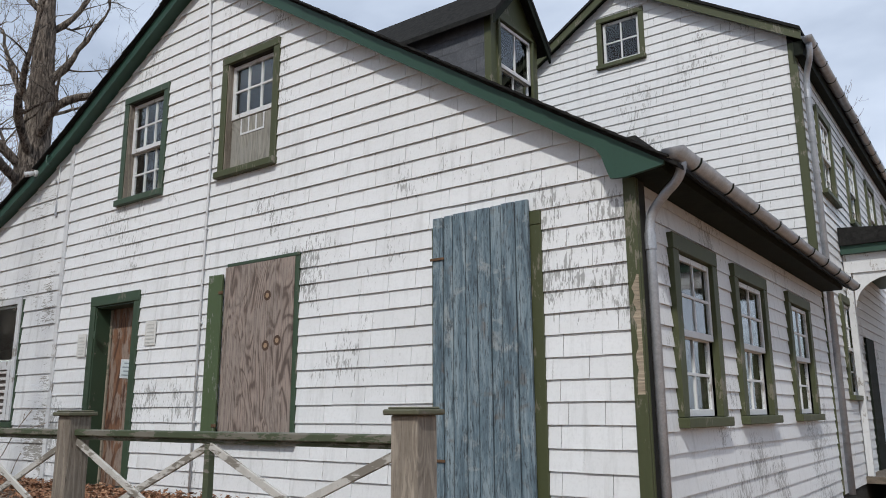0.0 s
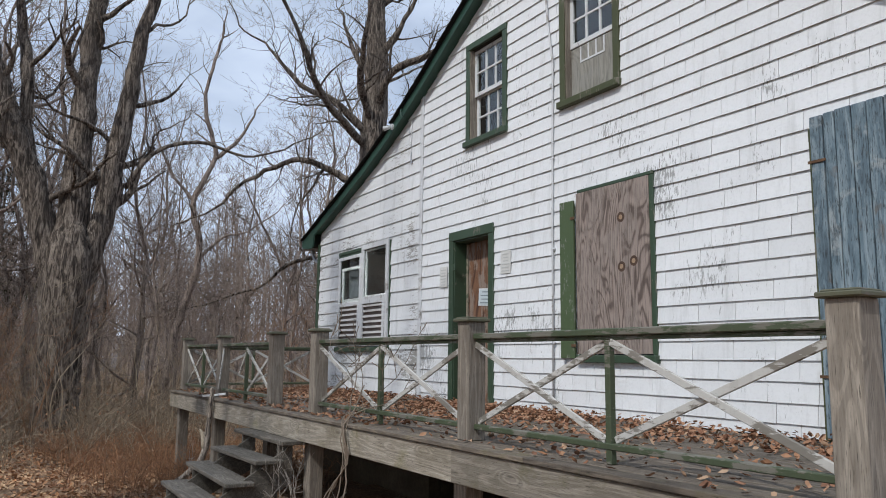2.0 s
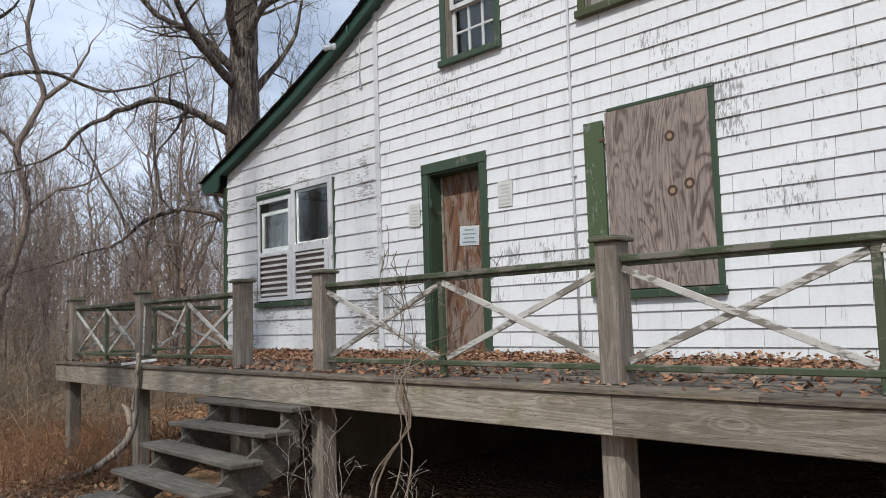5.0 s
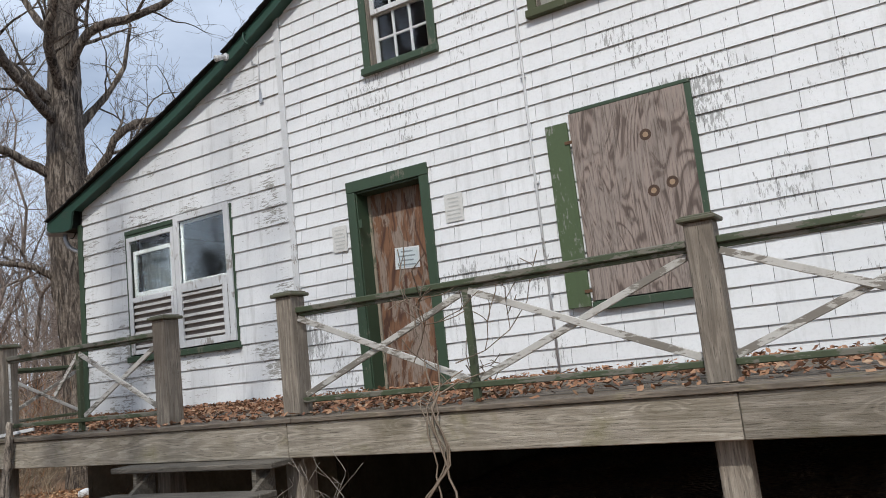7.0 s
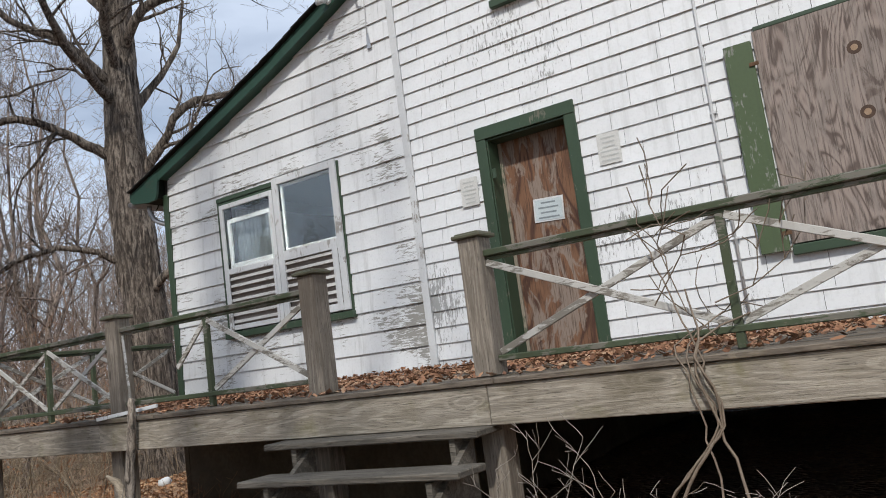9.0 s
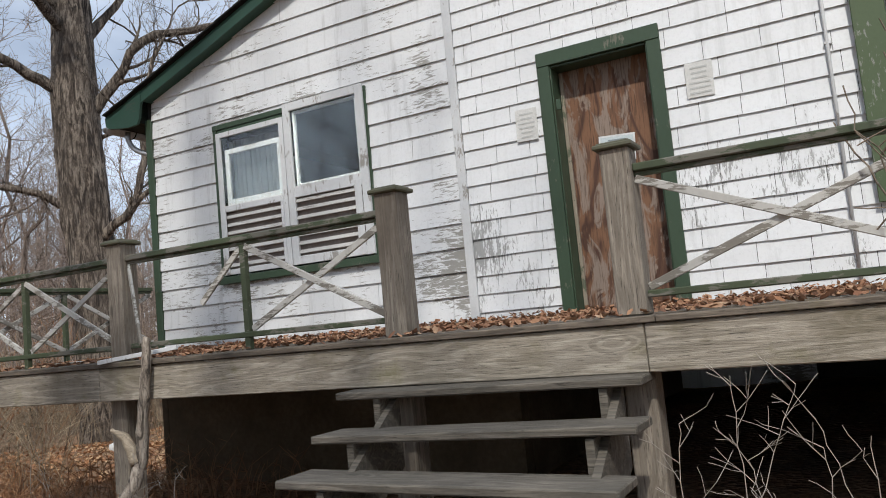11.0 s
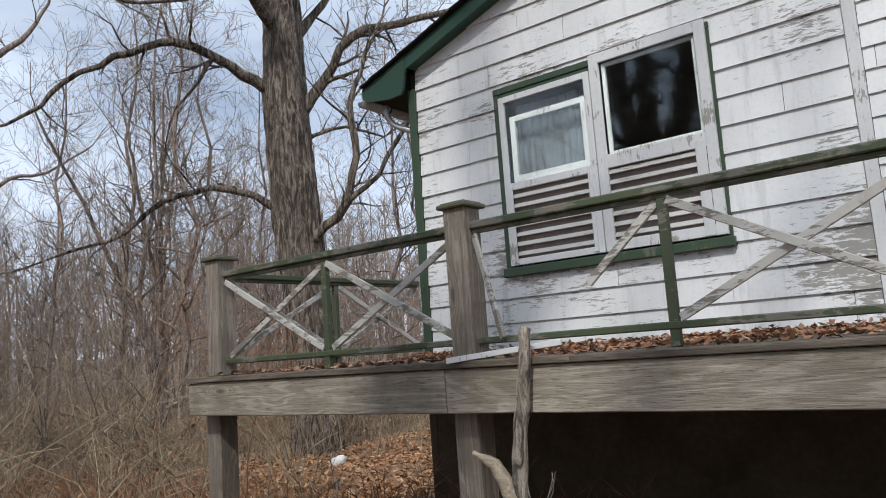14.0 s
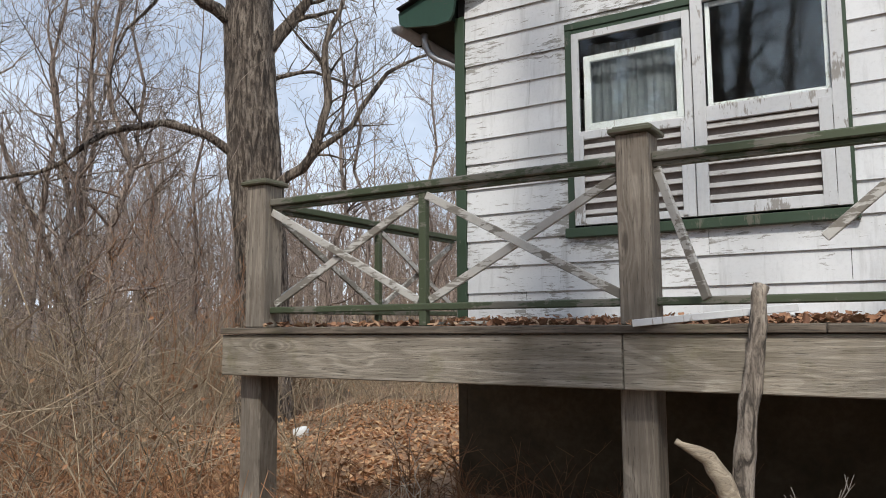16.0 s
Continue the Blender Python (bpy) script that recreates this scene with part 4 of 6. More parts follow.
g = Geo().tube([(-6.70, FY - 0.035, DECK + 0.01), (-6.695, FY - 0.035, 3.2), (-6.67, FY - 0.035, 4.75), (-6.66, FY - 0.04, 5.0), (-6.74, FY - 0.04, 5.5), (-6.80, FY - 0.04, 6.1), (-6.84, FY - 0.05, 6.66)], 0.013, 8)
pipe = solid("conduit", g, WHITE_TRIM, "thin white painted conduit running up the wall", "conduit", smooth=True)
for zz in (1.9, 2.9, 3.9, 4.75):
    part("clip", Geo().box(-6.715, -6.665, FY - 0.045, FY - 0.018, zz, zz + 0.02, 0.002), WHITE_TRIM, pipe)


def rake_lamp():
    """An old lamp holder on the rake, with its hook and the lead that hangs down the boards."""
    x, z = -10.30, under(-10.30)
    t = thing("lamp_holder", (x, FY - RAKE - 0.05, z), "small weathered white lamp holder on the green rake board", "lamp")
    part("base", Geo().tube([(x, FY - RAKE - 0.026, z + 0.07), (x, FY - RAKE - 0.055, z + 0.07)], 0.045, 12), WHITE_TRIM, t)
    part("socket", Geo().tube([(x, FY - RAKE - 0.055, z + 0.07), (x - 0.03, FY - RAKE - 0.12, z + 0.045), (x - 0.05, FY - RAKE - 0.16, z + 0.03)], [0.026, 0.034, 0.038], 12), WHITE_TRIM, t, smooth=True)
    x2 = -9.98
    z2 = under(x2)
    part("hook", Geo().tube([(x2, FY - RAKE - 0.026, z2 + 0.09)] + curve_pts((x2, FY - RAKE - 0.06, z2 + 0.09), (x2 + 0.02, FY - RAKE - 0.10, z2 - 0.02), (x2 + 0.06, FY - RAKE - 0.05, z2 - 0.06)), 0.011, 7), FASCIA, t, smooth=True)
    lead = solid("cable", Geo().tube([(-9.93, FY - 0.03, under(-9.93) - 0.02), (-9.935, FY - 0.032, 4.95), (-9.94, FY - 0.032, 4.72)], 0.006, 6), WHITE_TRIM, "thin white lead hanging down the lap boards", "cable", smooth=True)
    part("strain_plate", Geo().prism([(-9.965, 4.56), (-9.905, 4.56), (-9.93, 4.73), (-9.95, 4.73)], "y", FY - 0.032, FY - 0.024), GALV, lead)


def gutter(x, y0, y1, z, label):
    t = thing("gutter", (x, y0, z), label, "gutter")
    g = Geo()
    prof = [(x + 0.075 * math.cos(a), z - 0.075 * math.sin(a)) for a in [math.pi * k / 10 for k in range(11)]]
    inner = [(x + 0.070 * math.cos(a), z - 0.070 * math.sin(a)) for a in [math.pi * k / 10 for k in range(11)]]
    n = len(prof)
    for y in (y0, y1):
        g.v += [(a, y, b) for a, b in prof] + [(a, y, b) for a, b in inner]
    for k in range(n - 1):
        g.f += [(k, k + 1, k + 1 + 2 * n, k + 2 * n), (k + n, k + 3 * n, k + 1 + 3 * n, k + 1 + n)]
    g.f += [tuple(range(n)), tuple(range(2 * n, 3 * n))]
    part("trough", g, GALV, t, "galvanised half-round trough", smooth=True)
    y = y0 + 0.35
    while y < y1:
        part("bracket", Geo().tube([(x + 0.08 * math.cos(a), y, z - 0.08 * math.sin(a)) for a in [math.pi * k / 8 for k in range(9)]], 0.008, 5), SOFFIT, t)
        y += 0.75
    return t


gutter(-1.60, FY - 0.17, MAIN_Y + 0.35, 3.69, "half-round galvanised gutter under the roof edge")
gutter(-1.75, MAIN_Y - 0.22, 24.2, 7.27, "half-round galvanised gutter of the taller house")


def downspout(pts, r, label):
    t = thing("downspout", pts[-1], label, "downspout")
    part("pipe", Geo().tube(pts, r, 12), GALV, t, smooth=True)
    part("joint", Geo().tube([Vector(pts[-2]) + Vector((0, 0, -0.02)), Vector(pts[-2]) + Vector((0, 0, -0.14))], r + 0.006, 12), GALV, t)
    return t


def curve_pts(a, b, c, n=6):
    a, b, c = Vector(a), Vector(b), Vector(c)
    return [a * (1 - t) ** 2 + b * 2 * t * (1 - t) + c * t * t for t in [k / n for k in range(n + 1)]]


downspout([(-1.60, 4.90, 3.65)] + curve_pts((-1.60, 4.90, 3.62), (-1.60, 4.90, 3.52), (-1.72, 4.94, 3.46)) + curve_pts((-1.80, 4.98, 3.40), (-1.88, 5.0, 3.34), (-1.885, 5.0, 3.22)) + [(-1.885, 5.0, 0.55)], 0.034, "galvanised downspout with a crimped elbow at the corner")
downspout([(-1.75, 11.42, 7.21)] + curve_pts((-1.75, 11.42, 7.14), (-1.75, 11.45, 7.02), (-1.80, 11.53, 6.94)) + curve_pts((-1.83, 11.58, 6.88), (-1.87, 11.63, 6.80), (-1.875, 11.65, 6.6)) + [(-1.875, 11.65, 0.9)], 0.045, "galvanised downspout of the taller house")
downspout([(-13.80, FY + 0.0, 3.72)] + curve_pts((-13.80, FY + 0.0, 3.66), (-13.80, FY + 0.02, 3.52), (-13.64, FY + 0.08, 3.46)) + curve_pts((-13.60, FY + 0.1, 3.44), (-13.52, FY + 0.15, 3.40), (-13.50, FY + 0.2, 3.28)) + [(-13.50, FY + 0.2, 3.20), (-13.50, FY + 0.2, 0.1)], 0.03, "thin downspout behind the west corner")
gutter(-14.0, FY - 0.12, MAIN_Y, 3.80, "half-round gutter along the lean-to eave")


rake_lamp()


# ---- dormer ----
def dormer():
    y0, y1, eave, ridge = 7.62, 8.82, 7.05, 7.72
    ym = (y0 + y1) / 2
    d = thing("dormer", (DORMER_X, ym, 5.6), "small roof dormer with slate-clad cheeks and green trim", "dormer", kind="structure")
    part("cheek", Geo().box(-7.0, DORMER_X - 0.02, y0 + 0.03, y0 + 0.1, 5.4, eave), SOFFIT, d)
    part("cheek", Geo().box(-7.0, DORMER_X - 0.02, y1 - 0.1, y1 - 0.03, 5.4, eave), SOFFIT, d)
    rnd = random.Random(5)
    z = 5.5
    while z < eave - 0.02:
        x = -6.9 + rnd.uniform(0, 0.3)
        while x < DORMER_X - 0.06:
            x2 = min(x + 0.42, DORMER_X - 0.05)
            part("slate", Geo().box(x + 0.003, x2, y0 + 0.008 + rnd.uniform(0, 0.006), y0 + 0.03, z + 0.003, min(z + 0.19, eave)), SLATE, d)
            x = x2
        z += 0.19
    hole = (y0 + 0.19, y1 - 0.19, 5.75, 7.0)
    for poly in strips(y0, y1, 5.4, lambda y: eave + (ridge - eave) * (1 - abs(y - ym) / (ym - y0)), [hole], [ym]):
        part("front_board", Geo().prism(poly, "x", DORMER_X - 0.1, DORMER_X), OLIVE, d)
    for s, yy in ((-1, y0), (1, y1)):
        lo = (yy + s * 0.13, eave - 0.13 * (ridge - eave) / (ym - y0))
        poly = [(ym, ridge), lo, (lo[0], lo[1] + 0.07), (ym, ridge + 0.07)]
        part("roof_plate", Geo().prism(poly, "x", -7.6, DORMER_X + 0.16), ROOFING, d)
        poly = [(ym, ridge - 0.13), (lo[0], lo[1] - 0.13), (lo[0], lo[1] - 0.002), (ym, ridge - 0.002)]
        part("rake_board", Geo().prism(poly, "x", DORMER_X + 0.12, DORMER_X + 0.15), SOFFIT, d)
    window("d", hole, 0.05, OLIVE, "white dormer sash window", cols=2, rows=1)


dormer()


# ---- porch of the taller house ----
def porch():
    p = thing("porch", (-1.0, 15.0, 1.0), "side porch with green roof edge and white brackets", "porch", kind="structure")
    part("roof_plate", Geo().box(EAST_X, 1.2, 13.45, 18, 4.42, 4.55), FASCIA, p)
    part("roof_top", Geo().prism([(EAST_X, 4.552), (1.25, 4.552), (1.2, 4.60), (EAST_X, 4.85)], "y", 13.40, 18), ROOFING, p)
    part("frieze", Geo().box(EAST_X + 0.01, 1.0, 13.55, 13.63, 4.12, 4.418), WHITE_TRIM, p)
    part("half_post", Geo().box(EAST_X + 0.01, EAST_X + 0.10, 13.55, 13.66, 0.95, 4.118), WHITE_TRIM, p)
    part("post", Geo().box(0.9, 1.02, 13.55, 13.67, 0.95, 4.118), WHITE_TRIM, p)
    arc = [(-1.83, 3.55)] + [(-1.25 - 0.58 * math.cos(a) , 3.55 + 0.5 * math.sin(a)) for a in [math.pi / 2 * k / 8 for k in range(9)]] + [(-1.1, 4.118), (-1.83, 4.118)]
    part("bracket", Geo().prism(arc, "y", 13.58, 13.61), WHITE_TRIM, p, "white scroll-sawn bracket")
    part("floor", Geo().box(EAST_X, 1.2, 13.45, 18, 0.9, 1.0), DECK_WOOD, p)
    part("door", Geo().box(EAST_X - 0.01, EAST_X + 0.03, 14.9, 15.8, 1.0, 3.2), SOFFIT, p)


porch()


# ---- trees ----
def smooth_path(pts, step, rnd, wob):
    """A path through the points, bent a little by chance."""
    pts = [Vector(p) for p in pts]
    out = []
    for i in range(len(pts) - 1):
        p0, p1, p2, p3 = pts[max(i - 1, 0)], pts[i], pts[i + 1], pts[min(i + 2, len(pts) - 1)]
        n = max(1, int((p2 - p1).length / step))
        for k in range(n):
            t = k / n
            q = 0.5 * ((2 * p1) + (p2 - p0) * t + (2 * p0 - 5 * p1 + 4 * p2 - p3) * t * t + (3 * p1 - p0 - 3 * p2 + p3) * t ** 3)
            out.append(q + Vector((rnd.uniform(-wob, wob), rnd.uniform(-wob, wob), rnd.uniform(-wob, wob) * 0.5)))
    out.append(pts[-1])
    return out


def sides_for(r):
    return 14 if r > 0.25 else 9 if r > 0.10 else 6 if r > 0.035 else 4 if r > 0.014 else 3


def sprout(g, p, d, length, r, depth, rnd, lift=0.25, spread=0.9, kids=4, kink=0.22, least=0.0035):
    """A branch that wanders, tapers and forks into finer ones."""
    n = max(3, min(8, int(length / 0.22)))
    pts, rad, dirs = [p], [r], [d]
    for i in range(n):
        d = (d + Vector((rnd.gauss(0, kink), rnd.gauss(0, kink), rnd.gauss(0, kink) + lift * 0.16))).normalized()
        p = p + d * (length / n)
        pts.append(p)
        dirs.append(d)
        rad.append(max(least, r * (1 - 0.72 * (i + 1) / n)))
    g.tube(pts, rad, sides_for(r), caps=False)
    if depth <= 0:
        return
    for k in range(kids):
        i = rnd.randint(max(1, n // 4), n)
        side = Vector((rnd.gauss(0, 1), rnd.gauss(0, 1), rnd.gauss(0, 0.7))).normalized()
        nd = (dirs[i] * rnd.uniform(0.5, 1.0) + side * spread + Vector((0, 0, lift))).normalized()
        sprout(g, pts[i], nd, length * rnd.uniform(0.42, 0.72), max(least, rad[i] * rnd.uniform(0.5, 0.75)), depth - 1, rnd, lift, spread, max(2, kids - 1 + rnd.randint(0, 1)), kink, least)


def limb(trunk, crown, pts, r0, r1, rnd, each=0.6, depth=2, size=1.5, kids=3, wob=0.03, start=0.15, lift=0.25):
    path = smooth_path(pts, 0.28, rnd, wob)
    n = len(path)
    rad = [r0 + (r1 - r0) * (i / (n - 1)) ** 0.85 for i in range(n)]
    rad = [r * rnd.uniform(0.95, 1.07) for r in rad]
    trunk.tube(path, rad, sides_for(r0), caps=True)
    gone = each * rnd.random()
    for i in range(1, n):
        gone += (path[i] - path[i - 1]).length
        if i / n > start and gone > each:
            gone = each * rnd.uniform(-0.5, 0.3)
            a = (path[i] - path[i - 1]).normalized()
            side = Vector((rnd.gauss(0, 1), rnd.gauss(0, 1), rnd.gauss(0, 0.6)))
            side = (side - a * side.dot(a)).normalized()
            sprout(crown, path[i], (a * 0.5 + side * 0.9 + Vector((0, 0, 0.2))).normalized(), size * rnd.uniform(0.6, 1.3), max(0.006, rad[i] * rnd.uniform(0.28, 0.5)), depth, rnd, lift, 0.8, kids)
    sprout(crown, path[-1], (path[-1] - path[-2]).normalized(), size * 1.2, r1 * 0.95, depth, rnd, lift, 0.8, kids + 1)


def furrowed(path, radii, sides, amount):
    """A thick trunk with bark ridges that run up it."""
    g = Geo().tube(path, radii, sides)
    n = len(path)
    for i in range(n):
        for k in range(sides):
            j = i * sides + k
            p, c = Vector(g.v[j]), Vector(path[i])
            o = (p - c).normalized()
            ridge = abs(noise.noise((o.x * 6.5, o.y * 6.5, p.z * 0.9))) + 0.6 * abs(noise.noise((o.x * 15, o.y * 15, p.z * 2.6)))
            lump = noise.noise((o.x * 1.6, o.y * 1.6, p.z * 0.6))
            g.v[j] = tuple(p + o * (amount * (ridge * 2.0 - 0.7) + 0.05 * lump))
    return g


def knobbly(g, rnd, amount):
    """Ridges and hollows on a thick trunk."""
    g.v = [tuple(Vector(p) + Vector((noise.noise((p[0] * 5, p[1] * 5, p[2] * 1.2)), noise.noise((p[0] * 5 + 9, p[1] * 5, p[2] * 1.2)), 0)) * amount) for p in g.v]


def triple_maple():
    bx, by, bz = -19.3, 1.25, -0.35
    at = lambda s, z, away=0.0: (bx + 0.115 * s - away, by + 0.993 * s, z)
    rnd = random.Random(21)
    t = thing("tree", (bx, by, bz), "huge bare maple splitting into several upright stems", "tree")
    tr, cr = Geo(), Geo()
    body = smooth_path([at(-0.08, bz - 0.2), at(-0.05, 0.8), at(-0.02, 2.4), at(0.0, 3.9), at(0.05, 4.75)], 0.11, rnd, 0.004)
    n = len(body)
    rad = [0.45 + 0.24 * max(0, 1 - i / (0.22 * n)) ** 2 + 0.12 * max(0, min(1, (i / n - 0.45) / 0.3)) - 0.42 * max(0, (i / n - 0.80) / 0.2) ** 1.5 for i in range(n)]
    bark_body = furrowed(body, rad, 44, 0.045)
    limb(tr, cr, [at(-0.15, 3.4), at(-0.55, 4.5), at(-1.0, 5.9), at(-1.5, 7.1), at(-1.95, 8.5), at(-2.3, 10.6), at(-2.9, 13.2)], 0.36, 0.10, rnd, 0.7, 3, 1.9)
    limb(tr, cr, [at(-0.85, 5.5, 0.1), at(-1.05, 6.6, 0.2), at(-1.2, 8.2, 0.3), at(-1.5, 10.8, 0.6)], 0.19, 0.07, rnd, 0.7, 3, 1.6)
    limb(tr, cr, [at(0.02, 3.8), at(0.0, 5.2), at(0.03, 7.2), at(0.1, 9.2), at(0.3, 11.4), at(0.2, 13.8)], 0.37, 0.11, rnd, 0.8, 3, 1.9)
    limb(tr, cr, [at(0.25, 3.6), at(0.65, 5.0), at(0.78, 6.2), at(0.98, 7.8), at(1.2, 9.4), at(1.9, 12.4)], 0.31, 0.09, rnd, 0.7, 3, 1.9)
    limb(tr, cr, [at(-1.75, 7.6), at(-2.7, 8.4), at(-3.8, 8.7), at(-5.0, 8.6), at(-6.2, 8.9)], 0.075, 0.02, rnd, 0.4, 3, 1.3)
    limb(tr, cr, [at(1.05, 5.6), at(1.6, 6.5), at(2.6, 6.9), at(4.0, 6.7), at(5.2, 7.3)], 0.06, 0.018, rnd, 0.4, 3, 1.2)
    limb(tr, cr, [at(-1.0, 6.0), at(-1.9, 6.6), at(-3.2, 6.8), at(-4.6, 6.2)], 0.08, 0.02, rnd, 0.4, 3, 1.2, lift=0.0)
    knobbly(tr, rnd, 0.055)
    tr.face_set(bark_body.v, bark_body.f)
    part("trunk", tr, BARK, t, "deeply furrowed grey-brown bark", smooth=True)
    part("crown", cr, BARK, t, "bare branches and twigs", smooth=True)
    return t


def corner_maple():
    bx, by, bz = -19.75, 9.05, -0.6
    at = lambda s, z, away=0.0: (bx + 0.67 * s - 0.74 * away, by + 0.74 * s + 0.67 * away, z)
    rnd = random.Random(34)
    t = thing("tree", (bx, by, bz), "large bare maple with long crooked limbs", "tree")
    tr, cr = Geo(), Geo()
    body = smooth_path([at(0.05, bz - 0.2), at(0.02, 0.8, 0.05), at(-0.06, 2.6, 0.2), at(-0.18, 4.4, 0.35), at(-0.28, 6.2, 0.5), at(-0.30, 8.0, 0.6), at(-0.25, 9.6, 0.7), at(-0.3, 11.6, 0.7), at(-0.4, 13.8, 0.7), at(-0.6, 16.5, 0.6), at(-0.4, 19.0, 0.5)], 0.11, rnd, 0.004)
    n = len(body)
    bark_body = furrowed(body, [0.44 + 0.24 * max(0, 1 - i / (0.065 * n)) ** 2 - 0.40 * max(0, i / n - 0.36) / 0.64 for i in range(n)], 44, 0.034)
    limb(tr, cr, [at(-0.2, 3.95, 0.33), at(-0.95, 4.45, 0.15), at(-1.7, 4.6), at(-2.6, 4.35), at(-3.3, 3.8), at(-3.9, 3.6), at(-5.2, 3.2)], 0.096, 0.017, rnd, 0.28, 3, 0.9, lift=0.05, wob=0.04)
    limb(tr, cr, [at(-0.28, 6.3, 0.5), at(-0.85, 6.85, 0.4), at(-1.35, 7.1, 0.25), at(-2.3, 7.5), at(-3.4, 7.2), at(-4.3, 6.7), at(-5.0, 6.1), at(-6.0, 5.7)], 0.126, 0.021, rnd, 0.25, 3, 1.1, lift=0.0, wob=0.05)
    limb(tr, cr, [at(-1.6, 7.2), at(-1.9, 6.7), at(-2.45, 5.9), at(-2.55, 5.2)], 0.044, 0.010, rnd, 0.17, 3, 0.7, lift=-0.2)
    limb(tr, cr, [at(-0.25, 5.7, 0.48), at(0.45, 6.75, 0.3), at(1.1, 7.6), at(2.1, 7.9), at(3.3, 8.2), at(4.6, 8.9)], 0.141, 0.028, rnd, 0.22, 3, 1.2, lift=0.1)
    limb(tr, cr, [at(-0.1, 3.3, 0.25), at(0.4, 3.75, -0.2), at(0.75, 4.1, -0.5), at(1.0, 5.0, -0.6), at(0.95, 6.0, -0.7), at(1.5, 7.4, -0.9)], 0.111, 0.028, rnd, 0.17, 3, 1.2)
    limb(tr, cr, [at(0.75, 4.1, -0.5), at(1.4, 4.6, -0.7), at(2.0, 5.5, -0.9), at(3.0, 6.0, -1.0)], 0.067, 0.017, rnd, 0.17, 3, 1.1)
    limb(tr, cr, [at(-0.22, 5.5, 0.45), at(0.9, 5.9, 0.5), at(1.7, 5.7, 0.6), at(2.3, 6.2, 0.6)], 0.052, 0.014, rnd, 0.22, 3, 1.0)
    limb(tr, cr, [at(-0.3, 8.2, 0.6), at(-1.3, 9.2), at(-2.4, 9.8), at(-3.6, 11.2)], 0.148, 0.035, rnd, 0.28, 3, 1.6)
    limb(tr, cr, [at(-0.27, 9.0, 0.68), at(0.4, 10.0), at(1.8, 10.6), at(3.4, 11.8)], 0.148, 0.035, rnd, 0.28, 3, 1.6)
    limb(tr, cr, [at(-0.3, 7.8, 0.6), at(-1.2, 8.9, -1.2), at(-1.5, 10.2, -2.4), at(-2.0, 11.6, -3.2)], 0.133, 0.035, rnd, 0.28, 3, 1.5)
    limb(tr, cr, [at(-0.27, 7.4, 0.6), at(0.2, 8.3, 1.0), at(0.9, 9.4, 1.3), at(1.2, 11.0, 1.6)], 0.13, 0.03, rnd, 0.3, 3, 1.3)
    limb(tr, cr, [at(-0.3, 10.0, 0.7), at(-1.0, 11.0, 0.9), at(-1.6, 12.6, 1.2)], 0.13, 0.03, rnd, 0.3, 3, 1.3)
    limb(tr, cr, [at(-0.3, 10.6, 0.7), at(0.5, 11.6, 0.5), at(1.4, 13.0, 0.2)], 0.13, 0.03, rnd, 0.3, 3, 1.3)
    limb(tr, cr, [at(-0.28, 8.6, 0.6), at(-0.4, 9.5, -0.4), at(0.1, 10.6, -1.6), at(0.6, 12.0, -2.4)], 0.13, 0.03, rnd, 0.3, 3, 1.3)
    for z, s0, s1, aw in ((12.2, 1.1, 2.0, 1.0), (12.9, -1.2, -2.2, 0.2), (13.7, 0.9, 1.7, -0.6), (14.6, -0.9, -1.8, 1.4), (15.6, 0.8, 1.5, 1.2), (16.6, -1.0, -1.6, 0.1), (17.6, 0.5, 1.2, 0.2)):
        limb(tr, cr, [at(-0.4, z, 0.65), at(-0.4 + s0 * 0.6, z + 0.8, 0.65 + aw * 0.3), at(-0.4 + s0, z + 1.7, aw), at(-0.4 + s1, z + 2.9, aw)], 0.10, 0.025, rnd, 0.45, 2, 1.2)
    knobbly(tr, rnd, 0.045)
    tr.face_set(bark_body.v, bark_body.f)
    part("trunk", tr, BARK, t, "furrowed grey-brown bark", smooth=True)
    part("crown", cr, BARK, t, "bare crooked limbs and twigs", smooth=True)
    return t


big_maple = triple_maple()
copy_thing(big_maple, Matrix.Translation((-18.5, -13.5, -0.2)) @ Matrix.Rotation(2.1, 4, "Z") @ Matrix.Scale(1.35, 4))
copy_thing(big_maple, Matrix.Translation((-14.6, -11.5, -0.2)) @ Matrix.Rotation(3.9, 4, "Z"))
tall_maple = corner_maple()


def crooked_tree():
    rnd = random.Random(61)
    t = thing("crooked_tree", (-27.62, 4.85, -0.45), "slender crooked grey tree leaning at the wood's edge", "tree")
    tr, cr = Geo(), Geo()
    limb(tr, cr, [(-27.62, 4.85, -0.70), (-27.59, 5.21, 1.11), (-27.51, 5.42, 2.77), (-27.38, 5.99, 5.16), (-27.45, 5.71, 7.12), (-27.26, 6.32, 8.79), (-27.39, 5.89, 10.81), (-27.29, 6.28, 13.02)], 0.17, 0.05, rnd, 0.5, 3, 1.2, start=0.4)
    limb(tr, cr, [(-27.39, 5.95, 5.04), (-27.21, 6.70, 5.89), (-27.09, 7.55, 6.15), (-27.09, 8.65, 7.00)], 0.07, 0.02, rnd, 0.35, 3, 0.9)
    limb(tr, cr, [(-27.26, 6.32, 8.71), (-27.21, 7.18, 9.58), (-27.21, 7.79, 10.93)], 0.09, 0.022, rnd, 0.35, 3, 1.0)
    limb(tr, cr, [(-27.45, 5.71, 7.12), (-27.71, 4.85, 8.23), (-27.83, 4.24, 9.94)], 0.08, 0.02, rnd, 0.35, 3, 1.0)
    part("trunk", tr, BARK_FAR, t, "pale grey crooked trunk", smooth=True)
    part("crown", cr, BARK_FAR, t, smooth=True)


